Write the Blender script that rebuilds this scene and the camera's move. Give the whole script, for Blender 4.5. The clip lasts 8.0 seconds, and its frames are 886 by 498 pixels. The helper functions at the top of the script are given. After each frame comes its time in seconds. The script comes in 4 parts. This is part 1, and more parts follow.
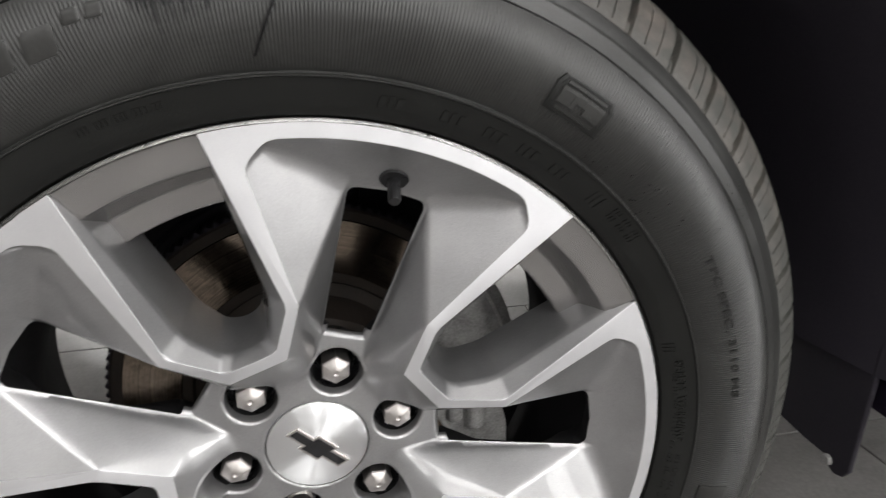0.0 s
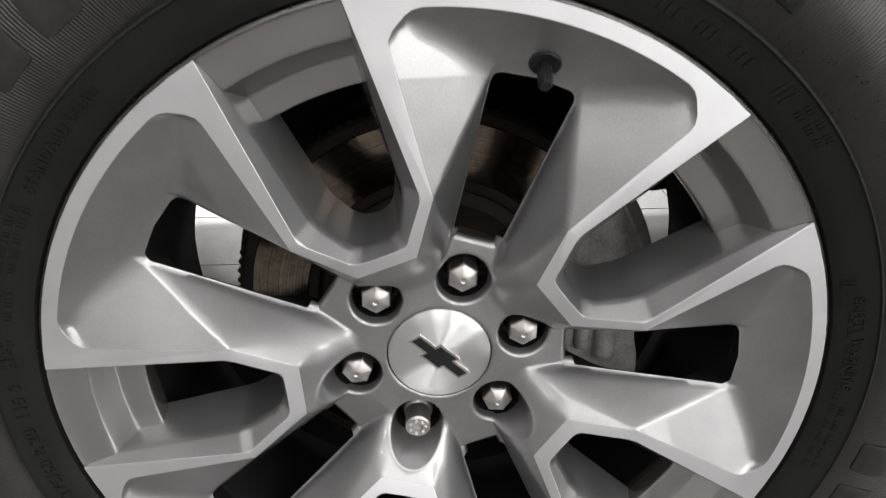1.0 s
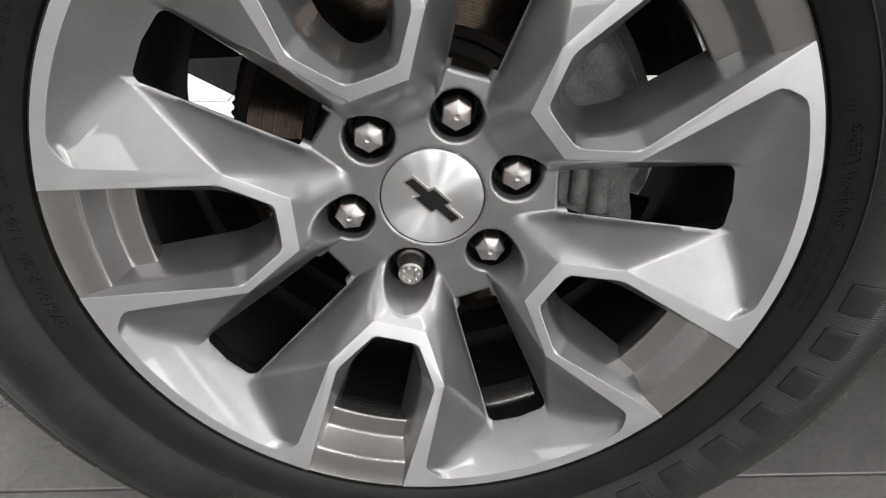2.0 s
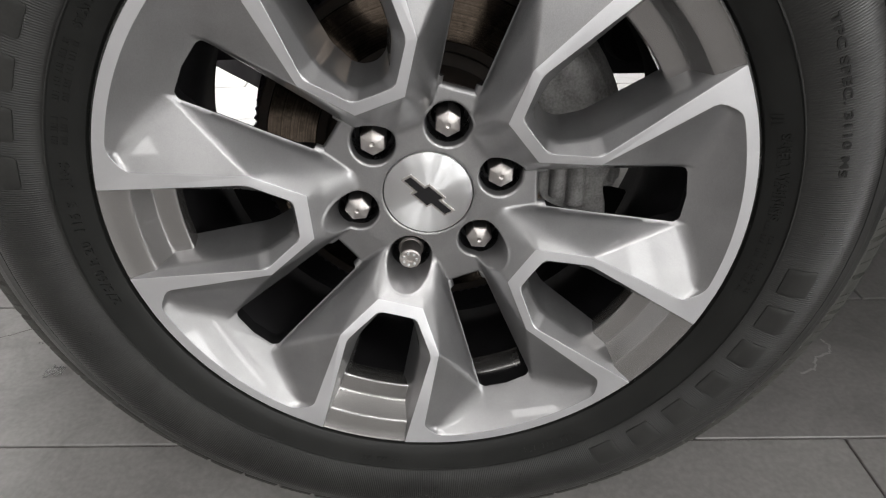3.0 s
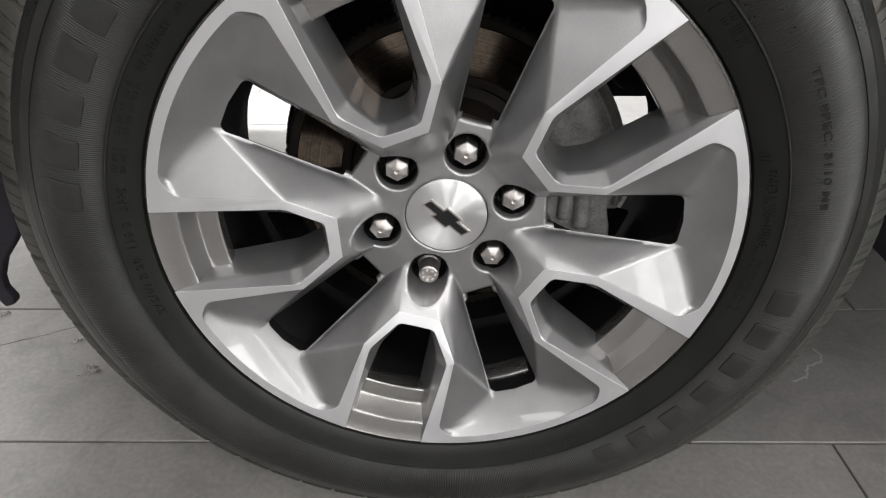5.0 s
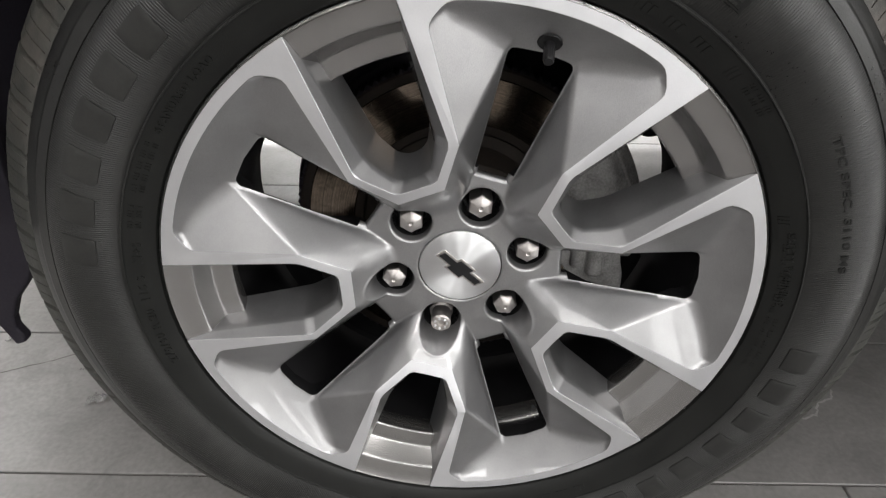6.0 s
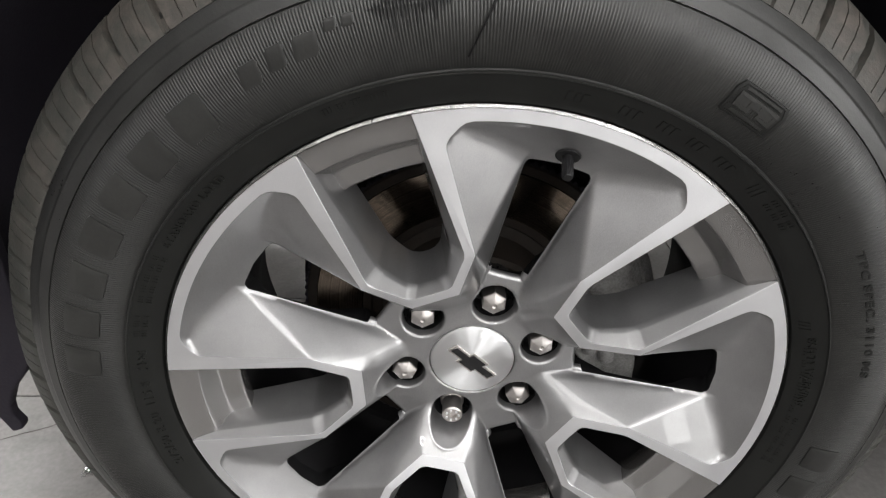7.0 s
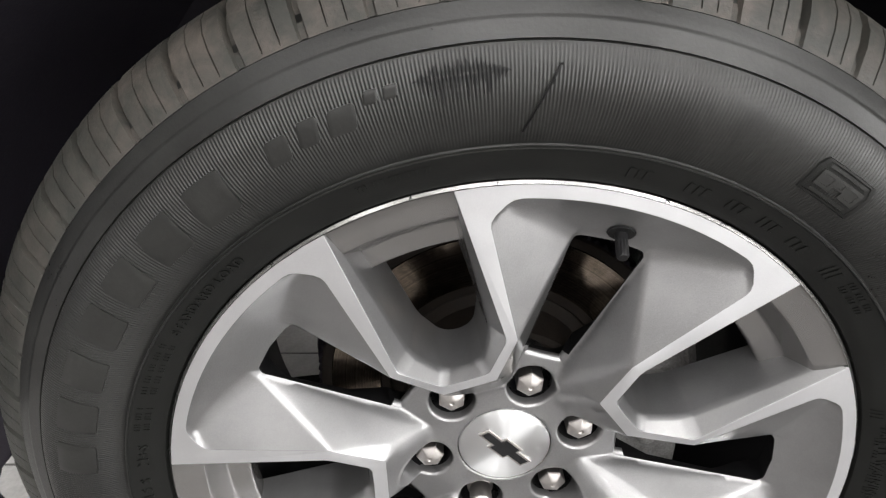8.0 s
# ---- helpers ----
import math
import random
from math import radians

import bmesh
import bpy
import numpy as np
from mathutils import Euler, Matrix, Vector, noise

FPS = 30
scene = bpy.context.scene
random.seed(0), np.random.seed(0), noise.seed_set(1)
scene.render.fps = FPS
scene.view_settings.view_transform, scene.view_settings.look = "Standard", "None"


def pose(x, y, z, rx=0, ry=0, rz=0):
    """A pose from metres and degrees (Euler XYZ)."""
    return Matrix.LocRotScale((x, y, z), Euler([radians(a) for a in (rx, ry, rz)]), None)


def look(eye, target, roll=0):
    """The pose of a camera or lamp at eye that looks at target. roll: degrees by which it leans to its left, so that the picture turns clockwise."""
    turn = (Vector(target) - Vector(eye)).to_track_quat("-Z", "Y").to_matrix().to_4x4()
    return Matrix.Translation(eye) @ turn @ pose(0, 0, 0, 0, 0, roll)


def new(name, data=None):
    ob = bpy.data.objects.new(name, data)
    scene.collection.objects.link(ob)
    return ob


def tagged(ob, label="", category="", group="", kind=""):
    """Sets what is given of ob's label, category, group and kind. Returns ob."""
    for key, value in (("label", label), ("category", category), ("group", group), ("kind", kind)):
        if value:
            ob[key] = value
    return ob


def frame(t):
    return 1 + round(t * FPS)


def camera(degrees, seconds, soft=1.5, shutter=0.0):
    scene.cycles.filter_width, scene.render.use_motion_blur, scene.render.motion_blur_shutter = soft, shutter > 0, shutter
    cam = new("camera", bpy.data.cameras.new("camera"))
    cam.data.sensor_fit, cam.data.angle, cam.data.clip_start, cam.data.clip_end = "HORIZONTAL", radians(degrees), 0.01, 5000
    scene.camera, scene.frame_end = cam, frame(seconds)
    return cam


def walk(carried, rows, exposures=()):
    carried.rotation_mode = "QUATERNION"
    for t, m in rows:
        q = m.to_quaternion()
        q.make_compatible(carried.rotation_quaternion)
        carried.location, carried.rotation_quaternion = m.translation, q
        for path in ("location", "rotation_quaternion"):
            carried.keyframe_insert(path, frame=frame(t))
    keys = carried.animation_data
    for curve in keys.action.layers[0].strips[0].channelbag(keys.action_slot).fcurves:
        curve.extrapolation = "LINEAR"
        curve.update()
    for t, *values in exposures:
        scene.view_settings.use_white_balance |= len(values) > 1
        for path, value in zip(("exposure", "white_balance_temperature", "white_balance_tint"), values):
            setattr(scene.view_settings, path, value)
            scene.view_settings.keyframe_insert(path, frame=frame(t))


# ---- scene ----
cam = camera(70.5, 8.0, soft=1.15, shutter=0.25)
PATH = [
    (0.0, (0.0079, -0.3834, 0.7356), (0.2112, 0.5265, 0.3739), 0.16),
    (0.2, (-0.0017, -0.3769, 0.7308), (0.1407, 0.5373, 0.3514), 0.01),
    (0.5, (-0.0158, -0.3689, 0.7208), (0.0615, 0.5437, 0.3194), -0.12),
    (0.8, (-0.0188, -0.3656, 0.7060), (0.0194, 0.5423, 0.2884), -0.54),
    (1.0, (-0.0091, -0.3645, 0.6892), (0.0179, 0.5378, 0.2589), -0.42),
    (1.5, (-0.0018, -0.3776, 0.6437), (0.0176, 0.5065, 0.1767), -0.19),
    (2.0, (-0.0022, -0.4010, 0.6125), (0.0181, 0.4637, 0.1107), 0.17),
    (2.2, (0.0037, -0.4186, 0.6095), (0.0138, 0.4429, 0.1018), -0.41),
    (3.3, (0.0150, -0.4749, 0.6961), (0.0107, 0.3689, 0.1595), -0.42),
    (3.5, (0.0144, -0.4777, 0.7104), (0.0110, 0.3675, 0.1760), -0.27),
    (4.0, (0.0093, -0.4846, 0.7061), (0.0092, 0.3589, 0.1690), -0.10),
    (4.2, (0.0145, -0.5023, 0.6929), (0.0117, 0.3407, 0.1549), -0.23),
    (5.3, (-0.0028, -0.5001, 0.7177), (-0.0136, 0.3440, 0.1816), 0.03),
    (5.5, (-0.0042, -0.4941, 0.7229), (-0.0165, 0.3494, 0.1858), 0.14),
    (6.0, (-0.0087, -0.4730, 0.7510), (-0.0225, 0.3715, 0.2156), 0.34),
    (6.5, (-0.0219, -0.4367, 0.7814), (-0.0295, 0.4147, 0.2570), 0.53),
    (7.0, (-0.0292, -0.4229, 0.8106), (-0.0303, 0.4349, 0.2965), 0.41),
    (7.5, (-0.0491, -0.3986, 0.8229), (-0.0321, 0.4742, 0.3352), 0.97),
    (8.0, (-0.0644, -0.3661, 0.8172), (-0.0513, 0.5195, 0.3529), 0.72),
]
walk(cam, [(t, look(eye, target, roll)) for t, eye, target, roll in PATH],
     exposures=[(0.0, 0.67), (0.5, 0.38), (1.0, 0.31), (2.0, 0.23), (3.5, 0.28), (5.5, 0.34), (6.5, 0.38), (7.0, 0.46), (7.5, 0.58), (8.0, 0.75)])

# ---- world and lamps ----
world = bpy.data.worlds.new("world")
scene.world = world
world.use_nodes = True
world.node_tree.nodes["Background"].inputs[0].default_value = (0.8, 0.85, 0.9, 1)
world.node_tree.nodes["Background"].inputs[1].default_value = 0.03

CEILING = 3.2
# (x, y, length along x, width along y, watts)
PANELS = [(px, py, 1.3, 0.62, watts * side) for py, watts in ((-1.35, 7), (-3.0, 21), (-4.3, 22)) for px, side in ((-2.5, 0.45), (0.0, 0.88), (2.5, 1.45))] + [
    (-1.3, -2.17, 1.5, 0.045, 9), (0.6, -2.17, 1.5, 0.045, 9), (2.5, -2.17, 1.5, 0.045, 12),
    # unseen pair, added to brighten the floor left of the wheel
    (-3.5, 0.6, 1.8, 0.14, 66), (-3.5, 2.2, 1.8, 0.14, 66),
    (-1.6, 5.0, 1.2, 0.3, 480), (1.6, 5.0, 1.2, 0.3, 230),
    (-1.6, 6.8, 1.2, 0.3, 120), (1.6, 6.8, 1.2, 0.3, 40),
]
for px, py, lx, ly, watts in PANELS:
    lamp = bpy.data.lights.new("panel_lamp", "AREA")
    lamp.shape, lamp.size, lamp.size_y, lamp.energy = "RECTANGLE", lx, ly, watts
    lamp.color = (1.0, 0.984, 0.972)
    new("panel_lamp", lamp).matrix_world = pose(px, py, CEILING - 0.06)
# daylight through the narrow glazed door of the south wall
DOOR = (4.02, 4.42, 0.05, 2.65)  # x0, x1, z0, z1
daylight = bpy.data.lights.new("door_daylight", "AREA")
daylight.shape, daylight.size, daylight.size_y, daylight.energy = "RECTANGLE", DOOR[1] - DOOR[0] - 0.1, DOOR[3] - DOOR[2] - 0.1, 9
daylight.color = (1.0, 0.99, 0.975)
new("door_daylight", daylight).matrix_world = pose((DOOR[0] + DOOR[1]) / 2, -4.985, (DOOR[2] + DOOR[3]) / 2, 90)

# fill light for the wheel's right side, through an added east window
SHOP = (-4.5, -1.9, 0.35, 2.6)  # y0, y1, z0, z1
shop_fill = bpy.data.lights.new("window_fill", "AREA")
shop_fill.shape, shop_fill.size, shop_fill.size_y, shop_fill.energy = "RECTANGLE", SHOP[1] - SHOP[0] - 0.1, SHOP[3] - SHOP[2] - 0.1, 95
shop_fill.color = (1.0, 0.99, 0.975)
new("window_fill", shop_fill).matrix_world = pose(4.985, (SHOP[0] + SHOP[1]) / 2, (SHOP[2] + SHOP[3]) / 2, 90, 0, 90)

# more fill, through a second added window beside the door
FRONT = (1.5, 3.7, 0.35, 2.6)  # x0, x1, z0, z1
front_fill = bpy.data.lights.new("window_fill", "AREA")
front_fill.shape, front_fill.size, front_fill.size_y, front_fill.energy = "RECTANGLE", FRONT[1] - FRONT[0] - 0.1, FRONT[3] - FRONT[2] - 0.1, 34
front_fill.color = (1.0, 0.99, 0.975)
new("window_fill", front_fill).matrix_world = pose((FRONT[0] + FRONT[1]) / 2, -4.985, (FRONT[2] + FRONT[3]) / 2, 90)


# ---- materials ----
def material(name):
    m = bpy.data.materials.new(name)
    m.use_nodes = True
    nt = m.node_tree
    return m, nt, nt.nodes["Principled BSDF"]


def node(nt, kind, **values):
    n = nt.nodes.new(kind)
    for key, value in values.items():
        n.inputs[key.replace("_", " ")].default_value = value
    return n


def ramp(nt, source, stops):
    r = nt.nodes.new("ShaderNodeValToRGB")
    while len(r.color_ramp.elements) < len(stops):
        r.color_ramp.elements.new(0.5)
    for e, (at, c) in zip(r.color_ramp.elements, stops):
        e.position = at
        e.color = (c, c, c, 1) if isinstance(c, (int, float)) else (*c, 1)
    nt.links.new(source, r.inputs[0])
    return r


def grained(name, low, high, scale, rough=(0.4, 0.6), metal=0.0, bump=0.1, fine=8.0, coat=0.0, distance=0.001, speck=0.4):
    """A material whose colour wanders between two tones at two scales, with fine relief."""
    m, nt, b = material(name)
    co = nt.nodes.new("ShaderNodeTexCoord")
    big = node(nt, "ShaderNodeTexNoise", Scale=scale, Detail=6.0)
    small = node(nt, "ShaderNodeTexNoise", Scale=scale * fine, Detail=4.0)
    nt.links.new(co.outputs["Object"], big.inputs["Vector"])
    nt.links.new(co.outputs["Object"], small.inputs["Vector"])
    mix = nt.nodes.new("ShaderNodeMath")
    mix.operation = "MULTIPLY_ADD"
    mix.inputs[1].default_value = speck
    nt.links.new(small.outputs[0], mix.inputs[0])
    part_of = nt.nodes.new("ShaderNodeMath")
    part_of.operation = "MULTIPLY"
    part_of.inputs[1].default_value = 1.0 - speck
    nt.links.new(big.outputs[0], part_of.inputs[0])
    nt.links.new(part_of.outputs[0], mix.inputs[2])
    colour = ramp(nt, mix.outputs[0], [(0.3, low), (0.7, high)])
    nt.links.new(colour.outputs[0], b.inputs["Base Color"])
    gloss = ramp(nt, mix.outputs[0], [(0.3, rough[0]), (0.7, rough[1])])
    nt.links.new(gloss.outputs[0], b.inputs["Roughness"])
    b.inputs["Metallic"].default_value = metal
    b.inputs["Coat Weight"].default_value = coat
    b.inputs["Coat Roughness"].default_value = 0.025
    if bump:
        bm_ = node(nt, "ShaderNodeBump", Strength=bump, Distance=distance)
        nt.links.new(small.outputs[0], bm_.inputs["Height"])
        nt.links.new(bm_.outputs[0], b.inputs["Normal"])
    return m


def turned(m, amount):
    """Brushed round the local y axis, as a lathe leaves it."""
    nt = m.node_tree
    b = nt.nodes["Principled BSDF"]
    tangent = nt.nodes.new("ShaderNodeTangent")
    tangent.direction_type, tangent.axis = "RADIAL", "Y"
    nt.links.new(tangent.outputs[0], b.inputs["Tangent"])
    b.inputs["Anisotropic"].default_value = amount
    b.inputs["Anisotropic Rotation"].default_value = 0.25
    return m


def stained(m, scale, depth):
    """Cloudy smears and a slight tone of its own for every piece."""
    nt = m.node_tree
    b = nt.nodes["Principled BSDF"]
    source = b.inputs["Base Color"].links[0].from_socket
    where = nt.nodes.new("ShaderNodeNewGeometry")
    cloud = node(nt, "ShaderNodeTexNoise", Scale=scale, Detail=8.0, Roughness=0.68, Distortion=0.9)
    nt.links.new(where.outputs["Position"], cloud.inputs["Vector"])
    tone = ramp(nt, cloud.outputs[0], [(0.34, 1.0 - depth), (0.5, 1.0), (0.66, 1.0 + depth * 0.6)])
    own = nt.nodes.new("ShaderNodeObjectInfo")
    step = ramp(nt, own.outputs["Random"], [(0.0, 0.9), (1.0, 1.08)])
    for factor in (tone, step):
        times = nt.nodes.new("ShaderNodeMix")
        times.data_type, times.blend_type = "RGBA", "MULTIPLY"
        times.inputs[0].default_value = 1.0
        nt.links.new(source, times.inputs[6])
        nt.links.new(factor.outputs[0], times.inputs[7])
        source = times.outputs[2]
    nt.links.new(source, b.inputs["Base Color"])
    return m


def ringed(m, scale, depth):
    """Scored in fine rings round the local y axis."""
    nt = m.node_tree
    b = nt.nodes["Principled BSDF"]
    source = b.inputs["Base Color"].links[0].from_socket
    co = nt.nodes.new("ShaderNodeTexCoord")
    flat_ = nt.nodes.new("ShaderNodeVectorMath")
    flat_.operation = "MULTIPLY"
    flat_.inputs[1].default_value = (1, 0, 1)
    nt.links.new(co.outputs["Object"], flat_.inputs[0])
    long_ = nt.nodes.new("ShaderNodeVectorMath")
    long_.operation = "LENGTH"
    nt.links.new(flat_.outputs[0], long_.inputs[0])
    rings = node(nt, "ShaderNodeTexNoise", Scale=scale, Detail=5.0)
    nt.links.new(long_.outputs["Value"], rings.inputs["Vector"])
    tone = ramp(nt, rings.outputs[0], [(0.35, 1.0 - depth), (0.62, 1.0)])
    times = nt.nodes.new("ShaderNodeMix")
    times.data_type, times.blend_type = "RGBA", "MULTIPLY"
    times.inputs[0].default_value = 1.0
    nt.links.new(source, times.inputs[6])
    nt.links.new(tone.outputs[0], times.inputs[7])
    nt.links.new(times.outputs[2], b.inputs["Base Color"])
    return m


def dusty(m, colour):
    """Dry road dust caught in patches on the rubber."""
    nt = m.node_tree
    b = nt.nodes["Principled BSDF"]
    source = b.inputs["Base Color"].links[0].from_socket
    where = nt.nodes.new("ShaderNodeNewGeometry")
    wide = node(nt, "ShaderNodeTexNoise", Scale=4.5, Detail=3.0)
    fine = node(nt, "ShaderNodeTexNoise", Scale=38.0, Detail=8.0, Roughness=0.7, Distortion=0.6)
    for n in (wide, fine):
        nt.links.new(where.outputs["Position"], n.inputs["Vector"])
    both = nt.nodes.new("ShaderNodeMath")
    both.operation = "MULTIPLY"
    apart = nt.nodes.new("ShaderNodeSeparateXYZ")
    nt.links.new(where.outputs["Position"], apart.inputs[0])
    crown = nt.nodes.new("ShaderNodeMath")  # most of it lies on the crown
    crown.operation = "MULTIPLY"
    nt.links.new(ramp(nt, apart.outputs["Z"], [(0.50, 0.18), (0.78, 1.0)]).outputs[0], crown.inputs[0])
    nt.links.new(ramp(nt, wide.outputs[0], [(0.34, 0.25), (0.55, 1.0)]).outputs[0], crown.inputs[1])
    nt.links.new(crown.outputs[0], both.inputs[0])
    nt.links.new(ramp(nt, fine.outputs[0], [(0.40, 0.05), (0.68, 0.85)]).outputs[0], both.inputs[1])
    mix = nt.nodes.new("ShaderNodeMix")
    mix.data_type = "RGBA"
    mix.inputs[7].default_value = (*colour, 1)
    nt.links.new(both.outputs[0], mix.inputs[0])
    nt.links.new(source, mix.inputs[6])
    nt.links.new(mix.outputs[2], b.inputs["Base Color"])
    return m


PAINT = grained("silver_grey_wheel_paint", (0.232, 0.231, 0.235), (0.435, 0.433, 0.437), 14, (0.39, 0.47), metal=0.88, bump=0.08, fine=110, coat=1.0, speck=0.40, distance=0.0002)
MACHINED = turned(grained("machined_aluminium", (0.74, 0.743, 0.765), (0.83, 0.833, 0.85), 30, (0.46, 0.54), metal=0.92, bump=0.04, fine=40, distance=0.0002), 0.35)
CAP = turned(grained("spun_aluminium", (0.93, 0.94, 0.955), (0.96, 0.965, 0.975), 6, (0.40, 0.44), metal=1.0, bump=0), 0.96)
BADGE = grained("gloss_black_badge", (0.006, 0.006, 0.007), (0.012, 0.012, 0.013), 40, (0.15, 0.25), bump=0)
CHROME = grained("satin_chrome", (0.48, 0.455, 0.44), (0.60, 0.57, 0.55), 60, (0.36, 0.46), metal=1.0, bump=0.05)
# dark metal, near-black because the lug holes' shade is in the colour
DARK_METAL = grained("shaded_lug_seat", (0.008, 0.008, 0.009), (0.02, 0.02, 0.021), 60, (0.2, 0.4), metal=0.3, bump=0.1)
BARREL = grained("barrel_paint", (0.325, 0.318, 0.312), (0.375, 0.367, 0.360), 12, (0.24, 0.28), metal=0.90, bump=0, coat=0.5, speck=0.15)
RUBBER = stained(grained("tyre_rubber", (0.0116, 0.0117, 0.0110), (0.0265, 0.0268, 0.0250), 7, (0.25, 0.46), bump=0.25, fine=60, distance=0.0004), 15.0, 0.38)
TREAD = dusty(grained("worn_tread_rubber", (0.022, 0.0228, 0.0202), (0.050, 0.0512, 0.0452), 26, (0.5, 0.75), bump=0.35, fine=10, distance=0.0012), (0.125, 0.104, 0.090))
LETTER = grained("raised_letter_rubber", (0.006, 0.0063, 0.0058), (0.0105, 0.011, 0.010), 30, (0.38, 0.52), bump=0.15, fine=30)
DAMP = grained("damp_rubber", (0.0025, 0.0025, 0.0026), (0.004, 0.004, 0.0041), 30, (0.5, 0.65), bump=0.1, fine=30)
for dull in (LETTER, DAMP):
    dull.node_tree.nodes["Principled BSDF"].inputs["Specular IOR Level"].default_value = 0.3
VALVE = grained("valve_rubber", (0.004, 0.004, 0.0045), (0.012, 0.012, 0.013), 60, (0.3, 0.45), bump=0.1)
ROTOR = ringed(grained("brake_rotor_steel", (0.11, 0.09, 0.072), (0.34, 0.275, 0.22), 30, (0.13, 0.20), metal=0.97, bump=0.03), 420.0, 0.5)
RUST = grained("rusty_rotor_edge", (0.010, 0.0075, 0.006), (0.035, 0.026, 0.020), 40, (0.6, 0.85), metal=0.3, bump=0.4)
CAST = grained("cast_iron_grey", (0.13, 0.127, 0.124), (0.46, 0.452, 0.445), 45, (0.5, 0.75), metal=0.2, bump=0.6, fine=10)
BLACK_PLASTIC = grained("black_liner_plastic", (0.007, 0.0052, 0.0105), (0.011, 0.0082, 0.0155), 10, (0.65, 0.85), bump=0.3, fine=30)
BODY = grained("dark_body_paint", (0.012, 0.009, 0.017), (0.016, 0.013, 0.022), 4, (0.15, 0.25), coat=1.0, bump=0)
TILE = stained(grained("grey_floor_tile", (0.142, 0.136, 0.132), (0.25, 0.241, 0.234), 2.2, (0.32, 0.5), bump=0.15, fine=60, distance=0.0006), 11.0, 0.16)
GROUT = grained("dark_grout", (0.06, 0.055, 0.05), (0.12, 0.11, 0.10), 20, (0.8, 0.9), bump=0.4)
CEIL = grained("white_ceiling_paint", (0.62, 0.62, 0.61), (0.68, 0.68, 0.67), 2, (0.7, 0.8), bump=0.1)
# near-black for deep parts inside the wheel, their shade put into the colour
BLACK_RECESS = grained("black_recess_shade", (0.007, 0.0068, 0.0075), (0.010, 0.0098, 0.0105), 20, (0.75, 0.9), bump=0.1)
BLACK_RECESS.node_tree.nodes["Principled BSDF"].inputs["Specular IOR Level"].default_value = 0.1
WALL = grained("grey_wall_paint", (0.36, 0.358, 0.355), (0.43, 0.428, 0.424), 2, (0.7, 0.8), bump=0.1)
CHALK = grained("pale_scuff", (0.26, 0.25, 0.24), (0.36, 0.35, 0.34), 40, (0.6, 0.8), bump=0.2)
FILM = grained("clear_plastic_film", (0.75, 0.75, 0.75), (0.85, 0.85, 0.85), 40, (0.08, 0.2), bump=0)
FILM.node_tree.nodes["Principled BSDF"].inputs["Transmission Weight"].default_value = 0.95
GLASS, _nt, _b = material("clear_glass")
_b.inputs["Transmission Weight"].default_value = 1.0
_b.inputs["Roughness"].default_value = 0.02
DIFFUSER, _nt, _b = material("lamp_diffuser")
_b.inputs["Base Color"].default_value = (0.9, 0.9, 0.9, 1)
_b.inputs["Emission Color"].default_value = (1, 0.97, 0.93, 1)
_b.inputs["Emission Strength"].default_value = 0.6


# ---- mesh helpers ----
def finish(bm, name, mats, smooth=None):
    me = bpy.data.meshes.new(name)
    bm.to_mesh(me)
    bm.free()
    for m in mats if isinstance(mats, (list, tuple)) else [mats]:
        me.materials.append(m)
    if smooth is not None:
        me.polygons.foreach_set("use_smooth", [True] * len(me.polygons))
        me.set_sharp_from_angle(angle=radians(smooth))
    return me


def part(name, bm, mats, parent=None, label="", smooth=35.0):
    ob = new(name, finish(bm, name, mats, smooth))
    if parent is not None:
        ob.parent = parent
    return tagged(ob, label) if label else ob


def thing(name, label, category, group="", kind=""):
    return tagged(new(name), label, category, group, kind)


def box(bm, x0, x1, y0, y1, z0, z1, m=None):
    vs = [bm.verts.new((x, y, z)) for x in (x0, x1) for y in (y0, y1) for z in (z0, z1)]
    if m is not None:
        for v in vs:
            v.co = m @ v.co
    for f in ((0, 1, 3, 2), (4, 6, 7, 5), (0, 4, 5, 1), (2, 3, 7, 6), (0, 2, 6, 4), (1, 5, 7, 3)):
        bm.faces.new([vs[i] for i in f])
    return vs


def lathe(profile, steps, closed=False, start=0.0, end=360.0, mats=None):
    """Turns a profile of (radius, y) round the y axis. mats: a material index for each stretch of the profile."""
    bm = bmesh.new()
    full = abs(end - start) > 359.9
    count = steps if full else steps + 1
    rings = []
    for i in range(count):
        a = radians(start + (end - start) * i / steps)
        rings.append([bm.verts.new((r * math.cos(a), y, r * math.sin(a))) for r, y in profile])
    n = len(profile)
    for i in range(steps):
        p, q = rings[i], rings[(i + 1) % count]
        for j in range(n if closed else n - 1):
            f = bm.faces.new((p[j], p[(j + 1) % n], q[(j + 1) % n], q[j]))
            if mats:
                f.material_index = mats[j]
    bmesh.ops.remove_doubles(bm, verts=bm.verts, dist=1e-6)
    bmesh.ops.recalc_face_normals(bm, faces=bm.faces)
    return bm


def polar(r, degrees_, y):
    a = radians(degrees_)
    return Vector((r * math.cos(a), y, r * math.sin(a)))


def prism(points, y0, y1):
    """A flat polygon of (x, z), drawn out from y0 to y1."""
    bm = bmesh.new()
    a = [bm.verts.new((x, y0, z)) for x, z in points]
    b = [bm.verts.new((x, y1, z)) for x, z in points]
    bm.faces.new(a)
    bm.faces.new(b[::-1])
    for i in range(len(points)):
        j = (i + 1) % len(points)
        bm.faces.new((a[i], b[i], b[j], a[j]))
    bmesh.ops.recalc_face_normals(bm, faces=bm.faces)
    return bm


